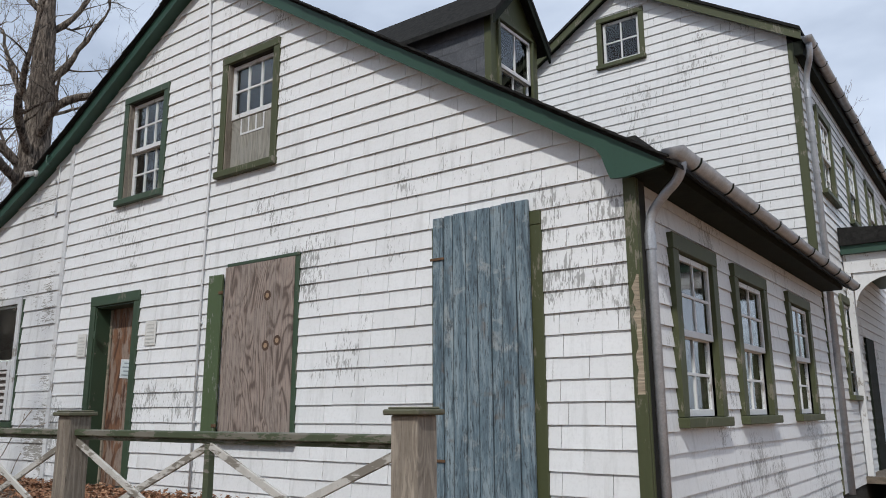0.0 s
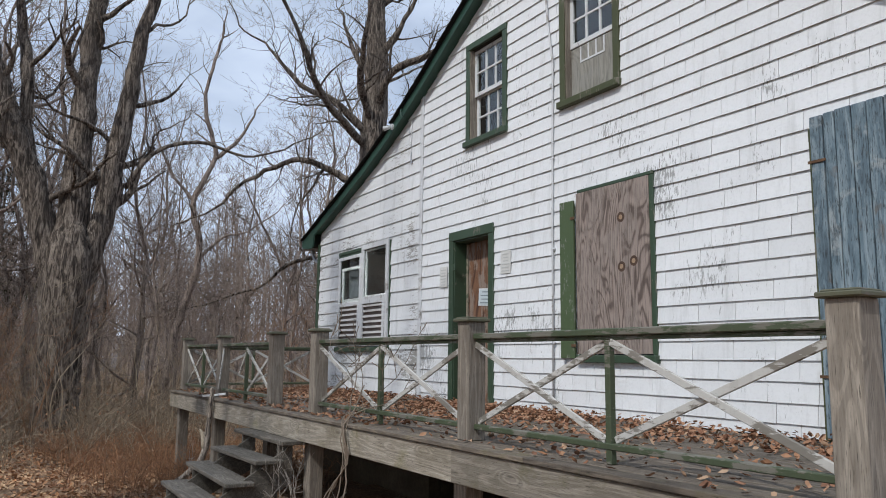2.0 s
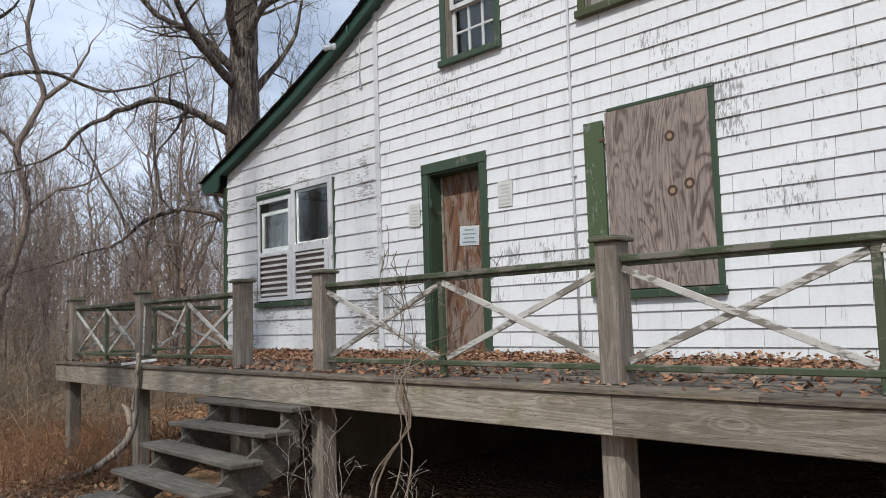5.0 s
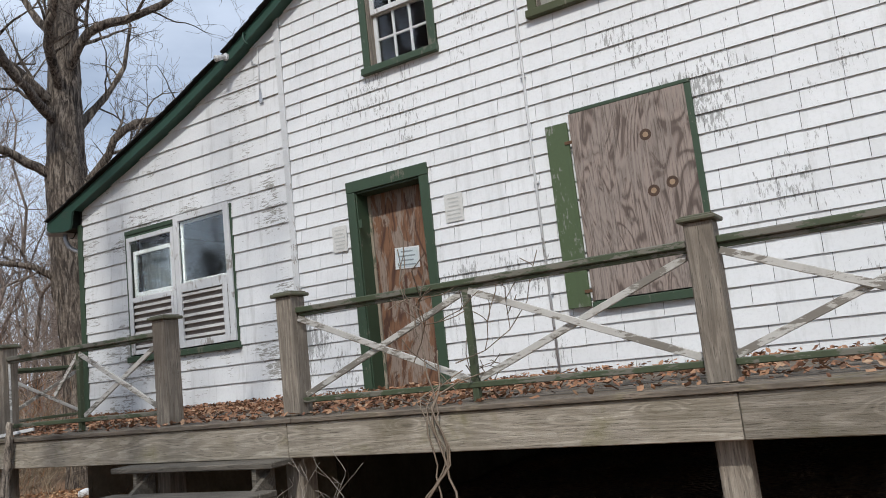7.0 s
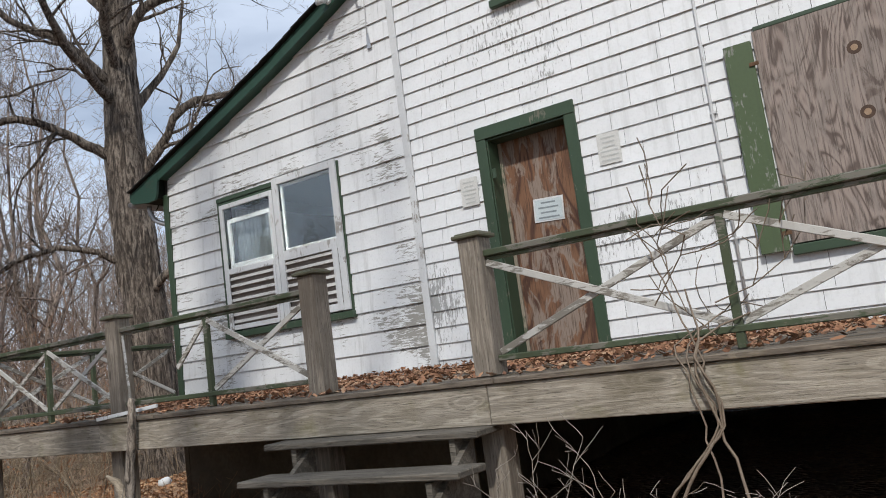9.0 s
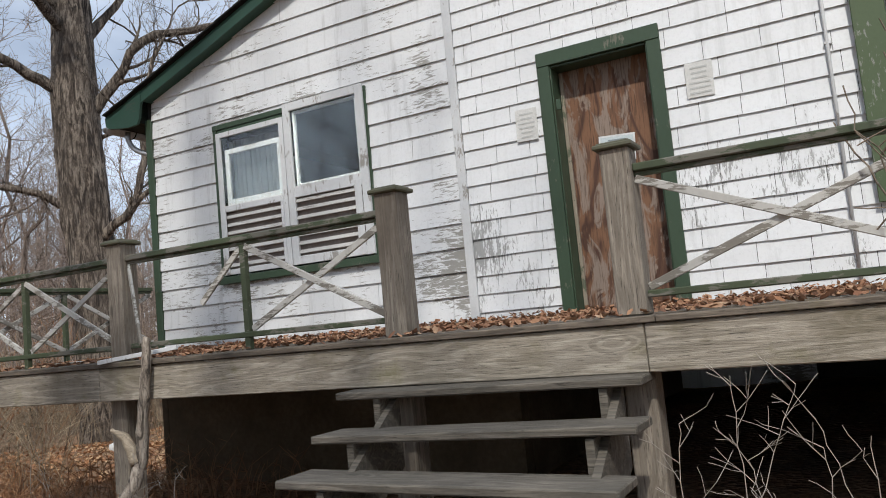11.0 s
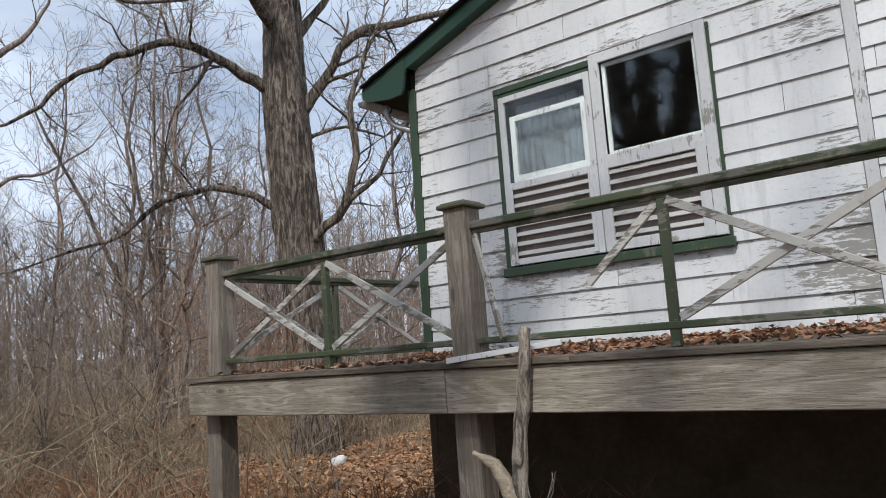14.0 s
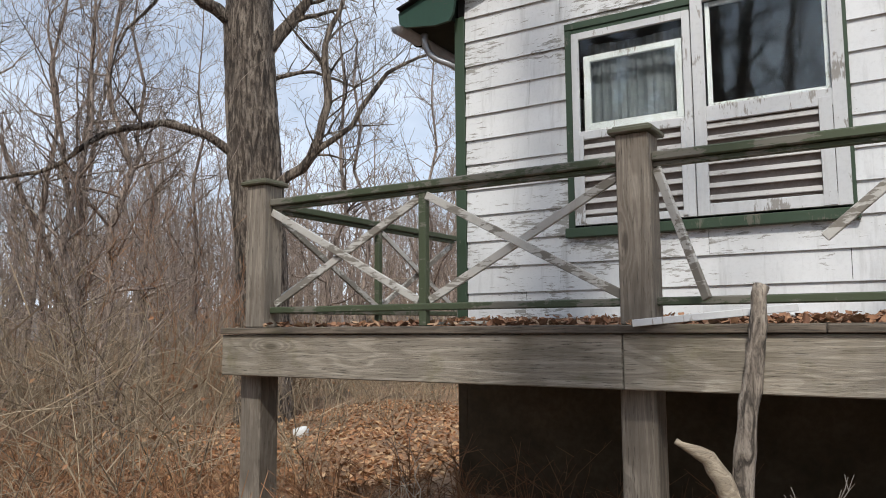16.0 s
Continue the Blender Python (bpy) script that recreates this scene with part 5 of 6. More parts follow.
def clump_tree():
    rnd = random.Random(62)
    t = thing("multi_stem_tree", (-28.0, 10.9, -0.5), "bare tree with several stems fanning from one base", "tree")
    tr, cr = Geo(), Geo()
    for dx, dy, h, r in ((-0.3, -3.1, 8.6, 0.13), (0.1, -1.2, 9.2, 0.14), (0.2, 0.2, 9.8, 0.13), (-0.2, 1.1, 8.8, 0.11), (0.5, -0.6, 7.6, 0.09), (0.2, 2.2, 7.4, 0.09)):
        b = Vector((-28.0 + rnd.gauss(0, 0.12), 10.9 + rnd.gauss(0, 0.15), -0.6))
        limb(tr, cr, [b, b + Vector((dx * 0.1, dy * 0.1, h * 0.3)), b + Vector((dx * 0.45, dy * 0.45, h * 0.6)), b + Vector((dx, dy, h))], r, 0.025, rnd, 0.45, 3, 1.1, start=0.25)
    part("trunk", tr, BARK_FAR, t, smooth=True)
    part("crown", cr, BARK_FAR, t, smooth=True)


crooked_tree()
clump_tree()
# one more on the lawn, whose bare crown dapples the wall
copy_thing(tall_maple, Matrix.Translation((-6.9, -7.2, -0.2)) @ Matrix.Rotation(0.6, 4, "Z"))


def forest_tree(seed, height, r):
    """One kind of thin bare woodland tree, built at the origin."""
    rnd = random.Random(seed)
    t = thing("woodland_tree", (0, 0, 0), "thin bare woodland tree with fine grey twigs", "tree", "trees of the bare wood")
    tr, cr = Geo(), Geo()
    lean = rnd.uniform(-0.9, 0.9)
    n = 9
    pts = [(lean * (k / n) ** 2 + rnd.gauss(0, 0.10) * (k > 0), rnd.gauss(0, 0.12) * (k > 0), -0.3 + height * k / n) for k in range(n + 1)]
    path = smooth_path(pts, 0.6, rnd, 0.015)
    m = len(path)
    rad = [r * (1.25 if i == 0 else 1) * (1 - 0.85 * i / (m - 1)) for i in range(m)]
    tr.tube(path, rad, 7)
    for i in range(2, m):
        z = path[i].z / height
        if z < 0.16 and rnd.random() > 0.2:
            continue
        for _ in range(2 if z < 0.35 else 3):
            a = rnd.uniform(0, 2 * math.pi)
            d = Vector((math.cos(a), math.sin(a), rnd.uniform(0.3, 1.1))).normalized()
            sprout(cr, path[i], d, height * rnd.uniform(0.10, 0.22) * (1.25 - z * 0.7), max(0.009, rad[i] * rnd.uniform(0.35, 0.55)), 2, rnd, 0.3, 0.8, 4, 0.2, 0.0045)
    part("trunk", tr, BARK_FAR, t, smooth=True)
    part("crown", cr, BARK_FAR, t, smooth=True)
    return t


def plant_wood():
    rnd = random.Random(77)
    kinds = [forest_tree(s, h, r) for s, h, r in ((1, 9.5, 0.075), (2, 7.5, 0.06), (3, 11.0, 0.095), (4, 6.5, 0.045), (5, 8.5, 0.065), (6, 12.5, 0.095))]
    spots = []
    tries = 0
    while len(spots) < 175 and tries < 6000:
        tries += 1
        a = radians(rnd.uniform(96, 188))
        d = 9 + 48 * rnd.random() ** 0.75
        x, y = -14.5 + d * math.cos(a), 1.5 + d * math.sin(a)
        if x > -16.5 or (x > -23 and y < 12 and y > -1.0) or (y < 0 and x > -24):
            continue
        if x > -20.5 and y < 19:
            continue
        if any((x - p[0]) ** 2 + (y - p[1]) ** 2 < 1.3 for p in spots):
            continue
        spots.append((x, y))
    tall = [(-24.6, -1.5), (-25.6, -0.7), (-23.6, -2.7), (-27.5, 0.4), (-29, -3), (-31, 1.5), (-27, -4.3), (-33, -1), (-26.5, 1.6)]
    spots += tall
    spots += [(-11, 29), (-7.5, 31), (-4, 30), (-1, 33), (-14, 27), (-9.5, 33), (-16, 30), (-5.5, 35)]
    spots += [(-13, -16), (-19, -15.5), (-22, -17), (-11, -18), (-14.5, -17), (-8.5, -16.5), (-4.5, -18.5), (0, -17)]
    for i, (x, y) in enumerate(spots):
        s = rnd.uniform(0.8, 1.25)
        k = kinds[i % len(kinds)]
        m = Matrix.Translation((x, y, ground_z(max(-60, x), y))) @ Matrix.Rotation(rnd.uniform(0, 6.28), 4, "Z") @ Matrix.Rotation(radians(rnd.uniform(-4, 4)), 4, "X") @ Matrix.Scale(2.0 if y < -12 else s + 0.55 if (x, y) in tall else s, 4)
        if i < len(kinds):
            k.matrix_basis = m
            continue
        copy_thing(k, m)


plant_wood()


def far_wood():
    rnd = random.Random(5)
    g = Geo()
    for k in range(1300):
        # from 1080 on: unseen trees added south and east to darken window reflections
        a = radians(rnd.uniform(92, 190)) if k < 1080 else radians(rnd.uniform(190, 415))
        d = rnd.uniform(50, 125) if k < 1080 else rnd.uniform(26, 70)
        x, y = -14 + d * math.cos(a), 1.5 + d * math.sin(a)
        if k >= 1080:
            x += 7
        z = -0.6 + max(0, d - 60) * 0.05
        h = rnd.uniform(9, 17)
        r = rnd.uniform(0.07, 0.2)
        p = Vector((x, y, z - 0.5))
        pts = [p + Vector((rnd.gauss(0, 0.15) * k, rnd.gauss(0, 0.15) * k, h * k / 4)) for k in range(5)]
        g.tube(pts, [r * (1 - 0.2 * k) for k in range(5)], 4, caps=False)
        for _ in range(22):
            k = rnd.uniform(0.9, 3.9)
            q = pts[int(k)].lerp(pts[int(k) + 1], k % 1)
            b = rnd.uniform(0, 6.28)
            l = rnd.uniform(1.0, 2.8)
            e = q + Vector((math.cos(b) * l * 0.7, math.sin(b) * l * 0.7, l * rnd.uniform(0.4, 1.0)))
            mid = q.lerp(e, 0.5) + Vector((0, 0, rnd.uniform(-0.2, 0.2)))
            g.tube([q, mid, e], [0.035, 0.022, 0.008], 3, caps=False)
            for _ in range(3):
                c = mid.lerp(e, rnd.random())
                g.tube([c, c + Vector((rnd.gauss(0, 0.5), rnd.gauss(0, 0.5), rnd.uniform(0.2, 0.8)))], [0.014, 0.006], 3, caps=False)
    solid("far_woods", g, BARK_FAR, "distant bare grey-brown woodland, part of it unseen and added to darken pane reflections", "woods", kind="stuff")
    # low wooded rise behind the trees
    h = Geo()
    n = 60
    for i in range(n + 1):
        a = radians(80 + 120 * i / n)
        for d, z in ((120, -1.5), (150, 2.5), (190, 6 + 3.5 * noise.noise((i * 0.37, 0, 0))), (260, 3)):
            h.v.append((-14 + d * math.cos(a), d * math.sin(a), z + 0.6 * noise.noise((i * 0.9, d, 0))))
    for i in range(n):
        for k in range(3):
            a = i * 4 + k
            h.f.append((a, a + 4, a + 5, a + 1))
    solid("backdrop_hill", h, plain("wooded_hill", (0.105, 0.088, 0.08), (0.17, 0.145, 0.13), 0.35, 1.0), "low wooded rise on the horizon", "hill", kind="structure", smooth=True)


far_wood()


# ---- undergrowth ----
def stems(name, spots, height, lean, mats, label, seed, twigs=2, rad=0.004):
    rnd = random.Random(seed)
    g = Geo()
    for x, y in spots:
        z = ground_z(max(-60, x), y) - 0.03
        h = height * (0.25 + 1.25 * rnd.random() ** 1.8)
        a = rnd.uniform(0, 6.28)
        l = lean * rnd.uniform(0.2, 1.3) * h
        p0 = Vector((x, y, z))
        p1 = p0 + Vector((math.cos(a) * l * 0.3, math.sin(a) * l * 0.3, h * 0.55))
        p2 = p0 + Vector((math.cos(a) * l, math.sin(a) * l, h * rnd.uniform(0.75, 1.0)))
        r = rad * rnd.uniform(0.7, 1.5)
        g.tube([p0, p1, p2], [r, r * 0.75, r * 0.35], 3, caps=False)
        for _ in range(twigs):
            c = p1.lerp(p2, rnd.uniform(-0.5, 0.8))
            e = c + Vector((rnd.gauss(0, 0.22), rnd.gauss(0, 0.22), rnd.uniform(0.0, 0.3))) * height
            g.tube([c, e], [r * 0.6, r * 0.25], 3, caps=False)
    return solid(name, g, mats, label, "undergrowth", kind="stuff")


def scatter(seed, n, fn):
    rnd = random.Random(seed)
    out = []
    while len(out) < n:
        p = fn(rnd)
        if p:
            out.append(p)
    return out


RED_STEM = varied("red_brown_stems", [(0.16, 0.075, 0.038), (0.36, 0.18, 0.09), (0.11, 0.06, 0.035), (0.43, 0.25, 0.13), (0.24, 0.125, 0.068)])
TAN_STEM = varied("tan_stems", [(0.13, 0.10, 0.07), (0.37, 0.295, 0.20), (0.085, 0.066, 0.047), (0.48, 0.39, 0.27), (0.20, 0.15, 0.10), (0.30, 0.22, 0.14)])


def edge_spot(r):
    x, y = r.uniform(-40, -14.2), r.uniform(-12, 34)
    if x > -17.5 and y > 4.5 and y < 13:
        return None
    if y < -0.5 and x > -17.5 - 0.3 * y:
        return None
    if r.random() < (x + 14) / -40:
        return None
    return x, y


stems("thicket", scatter(1, 5200, edge_spot), 1.35, 0.75, TAN_STEM, "dense tangle of dry tan brush and saplings", 2, 4, 0.0052)
stems("dry_weeds", scatter(3, 3600, lambda r: (lambda x, y: (x, y) if y > 0.6 + 0.12 * (x + 20) * r.random() else None)(r.uniform(-20, -11.2), r.uniform(-1.0, 4.6) if r.random() < 0.7 else r.uniform(0.8, 3))), 0.42, 0.55, RED_STEM, "knee-high reddish brown dry weeds", 4, 3, 0.004)


def bushes(seed, n, label):
    """Rounded clumps of arching canes with side twigs and a few leaves that still hang on."""
    rnd = random.Random(seed)
    g, lv = Geo(), Geo()
    made = 0
    while made < n:
        p = edge_spot(rnd)
        if not p or p[0] < -29 or not -9 < p[1] < 22:
            continue
        made += 1
        z = ground_z(p[0], p[1]) - 0.03
        size = rnd.uniform(0.5, 1.35)
        for _ in range(15):
            a, l = rnd.uniform(0, 6.28), size * rnd.uniform(0.6, 1.4)
            o = Vector((math.cos(a), math.sin(a), 0))
            b = Vector((p[0] + rnd.gauss(0, 0.16), p[1] + rnd.gauss(0, 0.16), z))
            lean, droop = rnd.uniform(0.15, 0.75), rnd.uniform(0.0, 0.35)
            pts = [b + o * (l * lean * k / 4) + Vector((rnd.gauss(0, 0.02), rnd.gauss(0, 0.02), l * (k / 4) * (1 - droop * k / 4))) for k in range(5)]
            r = rnd.uniform(0.0035, 0.0075)
            g.tube(pts, [r * (1 - 0.2 * k) for k in range(5)], 3, caps=False)
            for _ in range(6):
                k = rnd.uniform(1.0, 3.9)
                c = pts[int(k)].lerp(pts[int(k) + 1], k % 1)
                e = c + Vector((rnd.gauss(0, 0.13), rnd.gauss(0, 0.13), rnd.uniform(0.02, 0.24))) * (0.6 + size * 0.5)
                g.tube([c, c.lerp(e, 0.5) + Vector((0, 0, 0.015)), e], [r * 0.55, r * 0.42, r * 0.25], 3, caps=False)
                if rnd.random() < 0.22:
                    m = pose(e.x, e.y, e.z, rnd.gauss(0, 50), rnd.gauss(0, 50), rnd.uniform(0, 360))
                    w = rnd.uniform(0.018, 0.034)
                    lv.face_set([m @ Vector(q) for q in ((-w, 0, 0), (0, w * 0.6, w * 0.3), (w, 0, 0), (0, -w * 0.6, w * 0.2))], [(0, 1, 2, 3)])
    b = solid("brush_clumps", g, TAN_STEM, label, "undergrowth", kind="stuff")
    tagged(part("hanging_leaves", lv, RED_STEM, b), kind="stuff")


bushes(51, 330, "clumps of bare tan brush and brambles")


def far_spot(r):
    x, y = r.uniform(-80, -25), r.uniform(-16, 60)
    return (x, y) if r.random() > (-25 - x) / 90 else None


stems("far_brush", scatter(8, 2600, far_spot), 3.4, 0.5, TAN_STEM, "tall bare brush between the woodland trees", 9, 4, 0.011)


def sapling(x, y, h, seed, mat, label, name="sapling", kids=4, stems_n=1):
    rnd = random.Random(seed)
    z = ground_z(x, y)
    t = thing(name, (x, y, z), label, "shrub", "bare saplings")
    for _ in range(stems_n):
        g = Geo()
        d = Vector((rnd.gauss(0, 0.22), rnd.gauss(0, 0.22), 1)).normalized()
        sprout(g, Vector((x + rnd.gauss(0, 0.05), y + rnd.gauss(0, 0.05), z - 0.03)), d, h * rnd.uniform(0.7, 1.0), 0.005 + 0.004 * h, 3, rnd, 0.25, 0.75, kids, 0.14, 0.0028)
        part("stem", g, mat, t, smooth=True)


def dead_shrub(x, y, h, seed):
    rnd = random.Random(seed)
    z = ground_z(x, y)
    t = thing("dead_shrub", (x, y, z), "leafless pale twiggy shrub beside the deck", "shrub", "dead shrubs by the deck")
    for _ in range(3):
        p = Vector((x + rnd.gauss(0, 0.07), y + rnd.gauss(0, 0.03), z - 0.03))
        d = Vector((rnd.gauss(0, 0.20), rnd.gauss(0, 0.08), 1)).normalized()
        g = Geo()
        top = h * rnd.uniform(0.8, 1.25)
        path = smooth_path([p, p + d * top * 0.5 + Vector((rnd.gauss(0, 0.05), 0, 0)), p + d * top + Vector((rnd.gauss(0, 0.1), 0, 0))], 0.06, rnd, 0.008)
        g.tube(path, [0.0042 * (1 - 0.7 * i / len(path)) for i in range(len(path))], 5, caps=False)
        for i in range(3, len(path)):
            if rnd.random() < 0.55:
                e = Vector((rnd.choice((-1, 1)) * rnd.uniform(0.4, 1), rnd.gauss(0, 0.3), rnd.uniform(0.4, 1.0))).normalized()
                sprout(g, path[i], e, rnd.uniform(0.06, 0.22), 0.0028, 1, rnd, 0.2, 0.8, 2, 0.12, 0.0016)
        part("stem", g, PALE_TWIG, t, smooth=True)


PALE_TWIG = plain("pale_dead_twigs", (0.26, 0.225, 0.19), (0.42, 0.38, 0.33), 20)
srnd = random.Random(90)
for k, (x, y, h) in enumerate(((-7.26, 2.14, 0.92), (-7.02, 2.10, 0.72), (-6.84, 2.16, 0.82), (-6.1, 2.2, 0.62), (-4.3, 2.25, 0.55), (-10.5, 2.12, 0.72), (-12.6, 2.9, 0.7))):
    dead_shrub(x, y, h, 200 + k)
for k in range(46):
    x, y = srnd.uniform(-24, -13.8), srnd.uniform(-4, 0.3) if k % 2 else srnd.uniform(-4, 8)
    if x > -17 and -0.6 < y:
        x -= 5
    if y < -0.8 and x > -15.5:
        x -= 2.5
    sapling(x, y, srnd.uniform(1.2, 3.0), 300 + k, (BARK_FAR, TAN_STEM, RED_STEM)[k % 3], "bare brushy sapling at the wood's edge", "sapling", 4, 3)


def cedar(x, y, h, seed):
    """A shaggy evergreen: a trunk with drooping sprays of dark needles."""
    rnd = random.Random(seed)
    z = ground_z(x, y)
    t = thing("evergreen_tree", (x, y, z), "shaggy dark evergreen among bare trees", "tree")
    tr, cr = Geo(), Geo()
    tr.tube([(x, y, z - 0.2), (x + 0.1, y, z + h * 0.5), (x, y + 0.1, z + h)], [0.17, 0.12, 0.03], 8)
    for _ in range(190):
        k = rnd.uniform(0.06, 0.98)
        a = rnd.uniform(0, 6.28)
        l = (1.25 - k) * 2.1 * rnd.uniform(0.5, 1.1)
        p = Vector((x, y, z + h * k))
        e = p + Vector((math.cos(a) * l, math.sin(a) * l, rnd.uniform(-0.35, 0.25)))
        tr.tube([p, p.lerp(e, 0.5) + Vector((0, 0, 0.1)), e], [0.02, 0.013, 0.005], 3, caps=False)
        for _ in range(26):
            q = p.lerp(e, rnd.uniform(0.25, 1.05)) + Vector((rnd.gauss(0, 0.10), rnd.gauss(0, 0.10), rnd.gauss(0, 0.09)))
            d = Vector((rnd.gauss(0, 1), rnd.gauss(0, 1), rnd.gauss(-0.3, 0.6))).normalized() * rnd.uniform(0.08, 0.2)
            s = d.cross(Vector((0, 0, 1))).normalized() * 0.018
            cr.face_set([q, q + d * 0.5 + s, q + d, q + d * 0.5 - s], [(0, 1, 2), (0, 2, 3)])
    part("trunk", tr, BARK_FAR, t, smooth=True)
    part("crown", cr, NEEDLES, t, "dull green needles")


NEEDLES = varied("dull_needles", [(0.030, 0.040, 0.018), (0.055, 0.062, 0.030), (0.045, 0.040, 0.022), (0.075, 0.07, 0.04)])
cedar(-26.0, -3.1, 9.0, 41)
cedar(-28.5, -2.4, 7.0, 42)
cedar(-31.0, -6.0, 9.5, 43)
cedar(-24.2, -4.6, 8.0, 44)
cedar(-26.5, -1.2, 10.5, 45)
cedar(-30.0, -0.2, 9.0, 46)
cedar(-23.0, -6.0, 6.0, 47)


# ---- small things by the deck ----
def fallen_branch():
    rnd = random.Random(6)
    t = thing("fallen_branch", (-11.5, 2.05, -0.06), "broken dead branch leaning on the deck's edge", "branch")
    pts = smooth_path([(-10.765, 2.385, 1.31), (-10.795, 2.38, 1.05), (-10.835, 2.375, 0.78), (-10.86, 2.365, 0.56), (-10.92, 2.31, 0.34), (-11.2, 2.18, 0.12), (-11.62, 2.06, -0.06), (-12.0, 1.95, -0.12)], 0.05, rnd, 0.006)
    n = len(pts)
    part("stem", Geo().tube(pts, [0.029 + 0.013 * min(1, i / (n * 0.4)) + rnd.uniform(-0.003, 0.003) for i in range(n)], 10), STICK_BARK, t, smooth=True)
    pts = smooth_path([(-10.88, 2.35, 0.53), (-10.92, 2.345, 0.62), (-10.965, 2.34, 0.69), (-11.02, 2.335, 0.72), (-11.075, 2.33, 0.745)], 0.03, rnd, 0.004)
    part("stub", Geo().tube(pts, [0.046, 0.042, 0.038, 0.036, 0.034, 0.030, 0.026, 0.02, 0.012][:len(pts)] + [0.012] * max(0, len(pts) - 9), 9), PALE_WOOD, t, "pale splintered stub", smooth=True)


STICK_BARK = bark("stick_bark", (0.46, 0.40, 0.33), (0.25, 0.21, 0.17), 22.0, 0.008)
fallen_branch()
solid("loose_slat", Geo().beam((-11.24, 2.385, 1.178), (-10.66, 2.53, 1.232), 0.020, 0.028, 0.002), WHITE_TRIM, "broken white slat lying on the deck's edge", "slat")
solid("loose_slat", Geo().beam((-13.0, 3.2, 1.185), (-12.2, 3.0, 1.19), 0.06, 0.016, 0.002), BRACE_PAINT, "broken white slat lying on the deck", "slat")


def vine():
    rnd = random.Random(12)
    t = thing("dead_vine", (-6.42, 2.38, 0.0), "dry tangled vine climbing over the deck's edge", "vine")
    for k in range(5):
        x = -6.42 + rnd.gauss(0, 0.05)
        top = (x + rnd.gauss(0, 0.25), 2.60 + rnd.gauss(0, 0.05), rnd.uniform(1.3, 2.0))
        pts = smooth_path([(x + rnd.gauss(0, 0.28), 2.1 + rnd.gauss(0, 0.12), -0.05), (x + rnd.gauss(0, 0.12), 2.30, 0.45), (x + rnd.gauss(0, 0.05), 2.39, 0.85), (x, 2.385, 1.10), (x + rnd.gauss(0, 0.04), 2.44, 1.23), top], 0.07, rnd, 0.012)
        part("stem", Geo().tube(pts, [0.0085 * (1 - 0.6 * i / len(pts)) * (1 + 0.3 * (k % 2)) for i in range(len(pts))], 5), VINE, t, smooth=True)
    g = Geo()
    for k in range(4):
        sprout(g, Vector((-6.42 + rnd.gauss(0, 0.1), 2.55, rnd.uniform(1.2, 1.8))), Vector((rnd.gauss(0, 1), rnd.gauss(0, 0.4), rnd.uniform(-0.2, 0.7))).normalized(), rnd.uniform(0.3, 0.6), 0.0045, 2, rnd, 0.1, 0.8, 3)
    part("twig_spray", g, VINE, t, smooth=True)


VINE = plain("brown_vine", (0.14, 0.105, 0.075), (0.27, 0.215, 0.16), 20)
vine()


def grass_tuft(x, y, n, seed, mat, h, label):
    rnd = random.Random(seed)
    g = Geo()
    z = ground_z(x, y) - 0.01
    for _ in range(n):
        a, l = rnd.uniform(0, 6.28), rnd.uniform(0.4, 1.0) * h
        p = Vector((x + rnd.gauss(0, 0.07), y + rnd.gauss(0, 0.07), z))
        o = Vector((math.cos(a), math.sin(a), 0)) * l * rnd.uniform(0.2, 0.7)
        s = Vector((-math.sin(a), math.cos(a), 0)) * 0.004
        q, e = p + o * 0.4 + Vector((0, 0, l * 0.6)), p + o + Vector((0, 0, l * rnd.uniform(0.5, 0.9)))
        g.face_set([p - s, p + s, q + s * 0.8, q - s * 0.8, e], [(0, 1, 2, 3), (3, 2, 4)])
    solid("grass_tuft", g, mat, label, "grass", "tufts by the steps")


GRASS = varied("green_grass", [(0.07, 0.11, 0.035), (0.11, 0.15, 0.05), (0.16, 0.16, 0.07)])
STRAW = varied("dry_grass", [(0.30, 0.22, 0.12), (0.40, 0.31, 0.19), (0.22, 0.15, 0.08)])
grass_tuft(-9.5, 0.75, 60, 1, GRASS, 0.16, "small green grass tuft among the leaves")
grass_tuft(-7.35, 2.2, 70, 2, GRASS, 0.2, "small green grass tuft beside the deck post")
for k, (x, y) in enumerate(((-7.5, 2.0), (-7.3, 1.7), (-7.55, 1.4), (-7.0, 1.9), (-6.6, 2.0), (-7.4, 1.1), (-9.4, 1.6), (-9.5, 2.0), (-6.0, 2.1), (-5.4, 2.0))):
    grass_tuft(x, y, 55, 10 + k, STRAW, 0.45, "clump of dry straw-coloured grass")


def meter_box():
    x, y = -12.3, -1.22
    z = ground_z(x, y)
    t = thing("utility_box", (x, y, z), "small blue-grey utility box on a stake", "utility box")
    part("stake", Geo().box(x - 0.03, x + 0.03, y - 0.02, y + 0.02, z - 0.1, z + 0.34, 0.004), POST_WOOD, t)
    part("box", Geo().box(x + 0.032, x + 0.12, y - 0.06, y + 0.07, z + 0.17, z + 0.36, 0.012), BLUE_BOX, t, "blue-grey plastic housing")


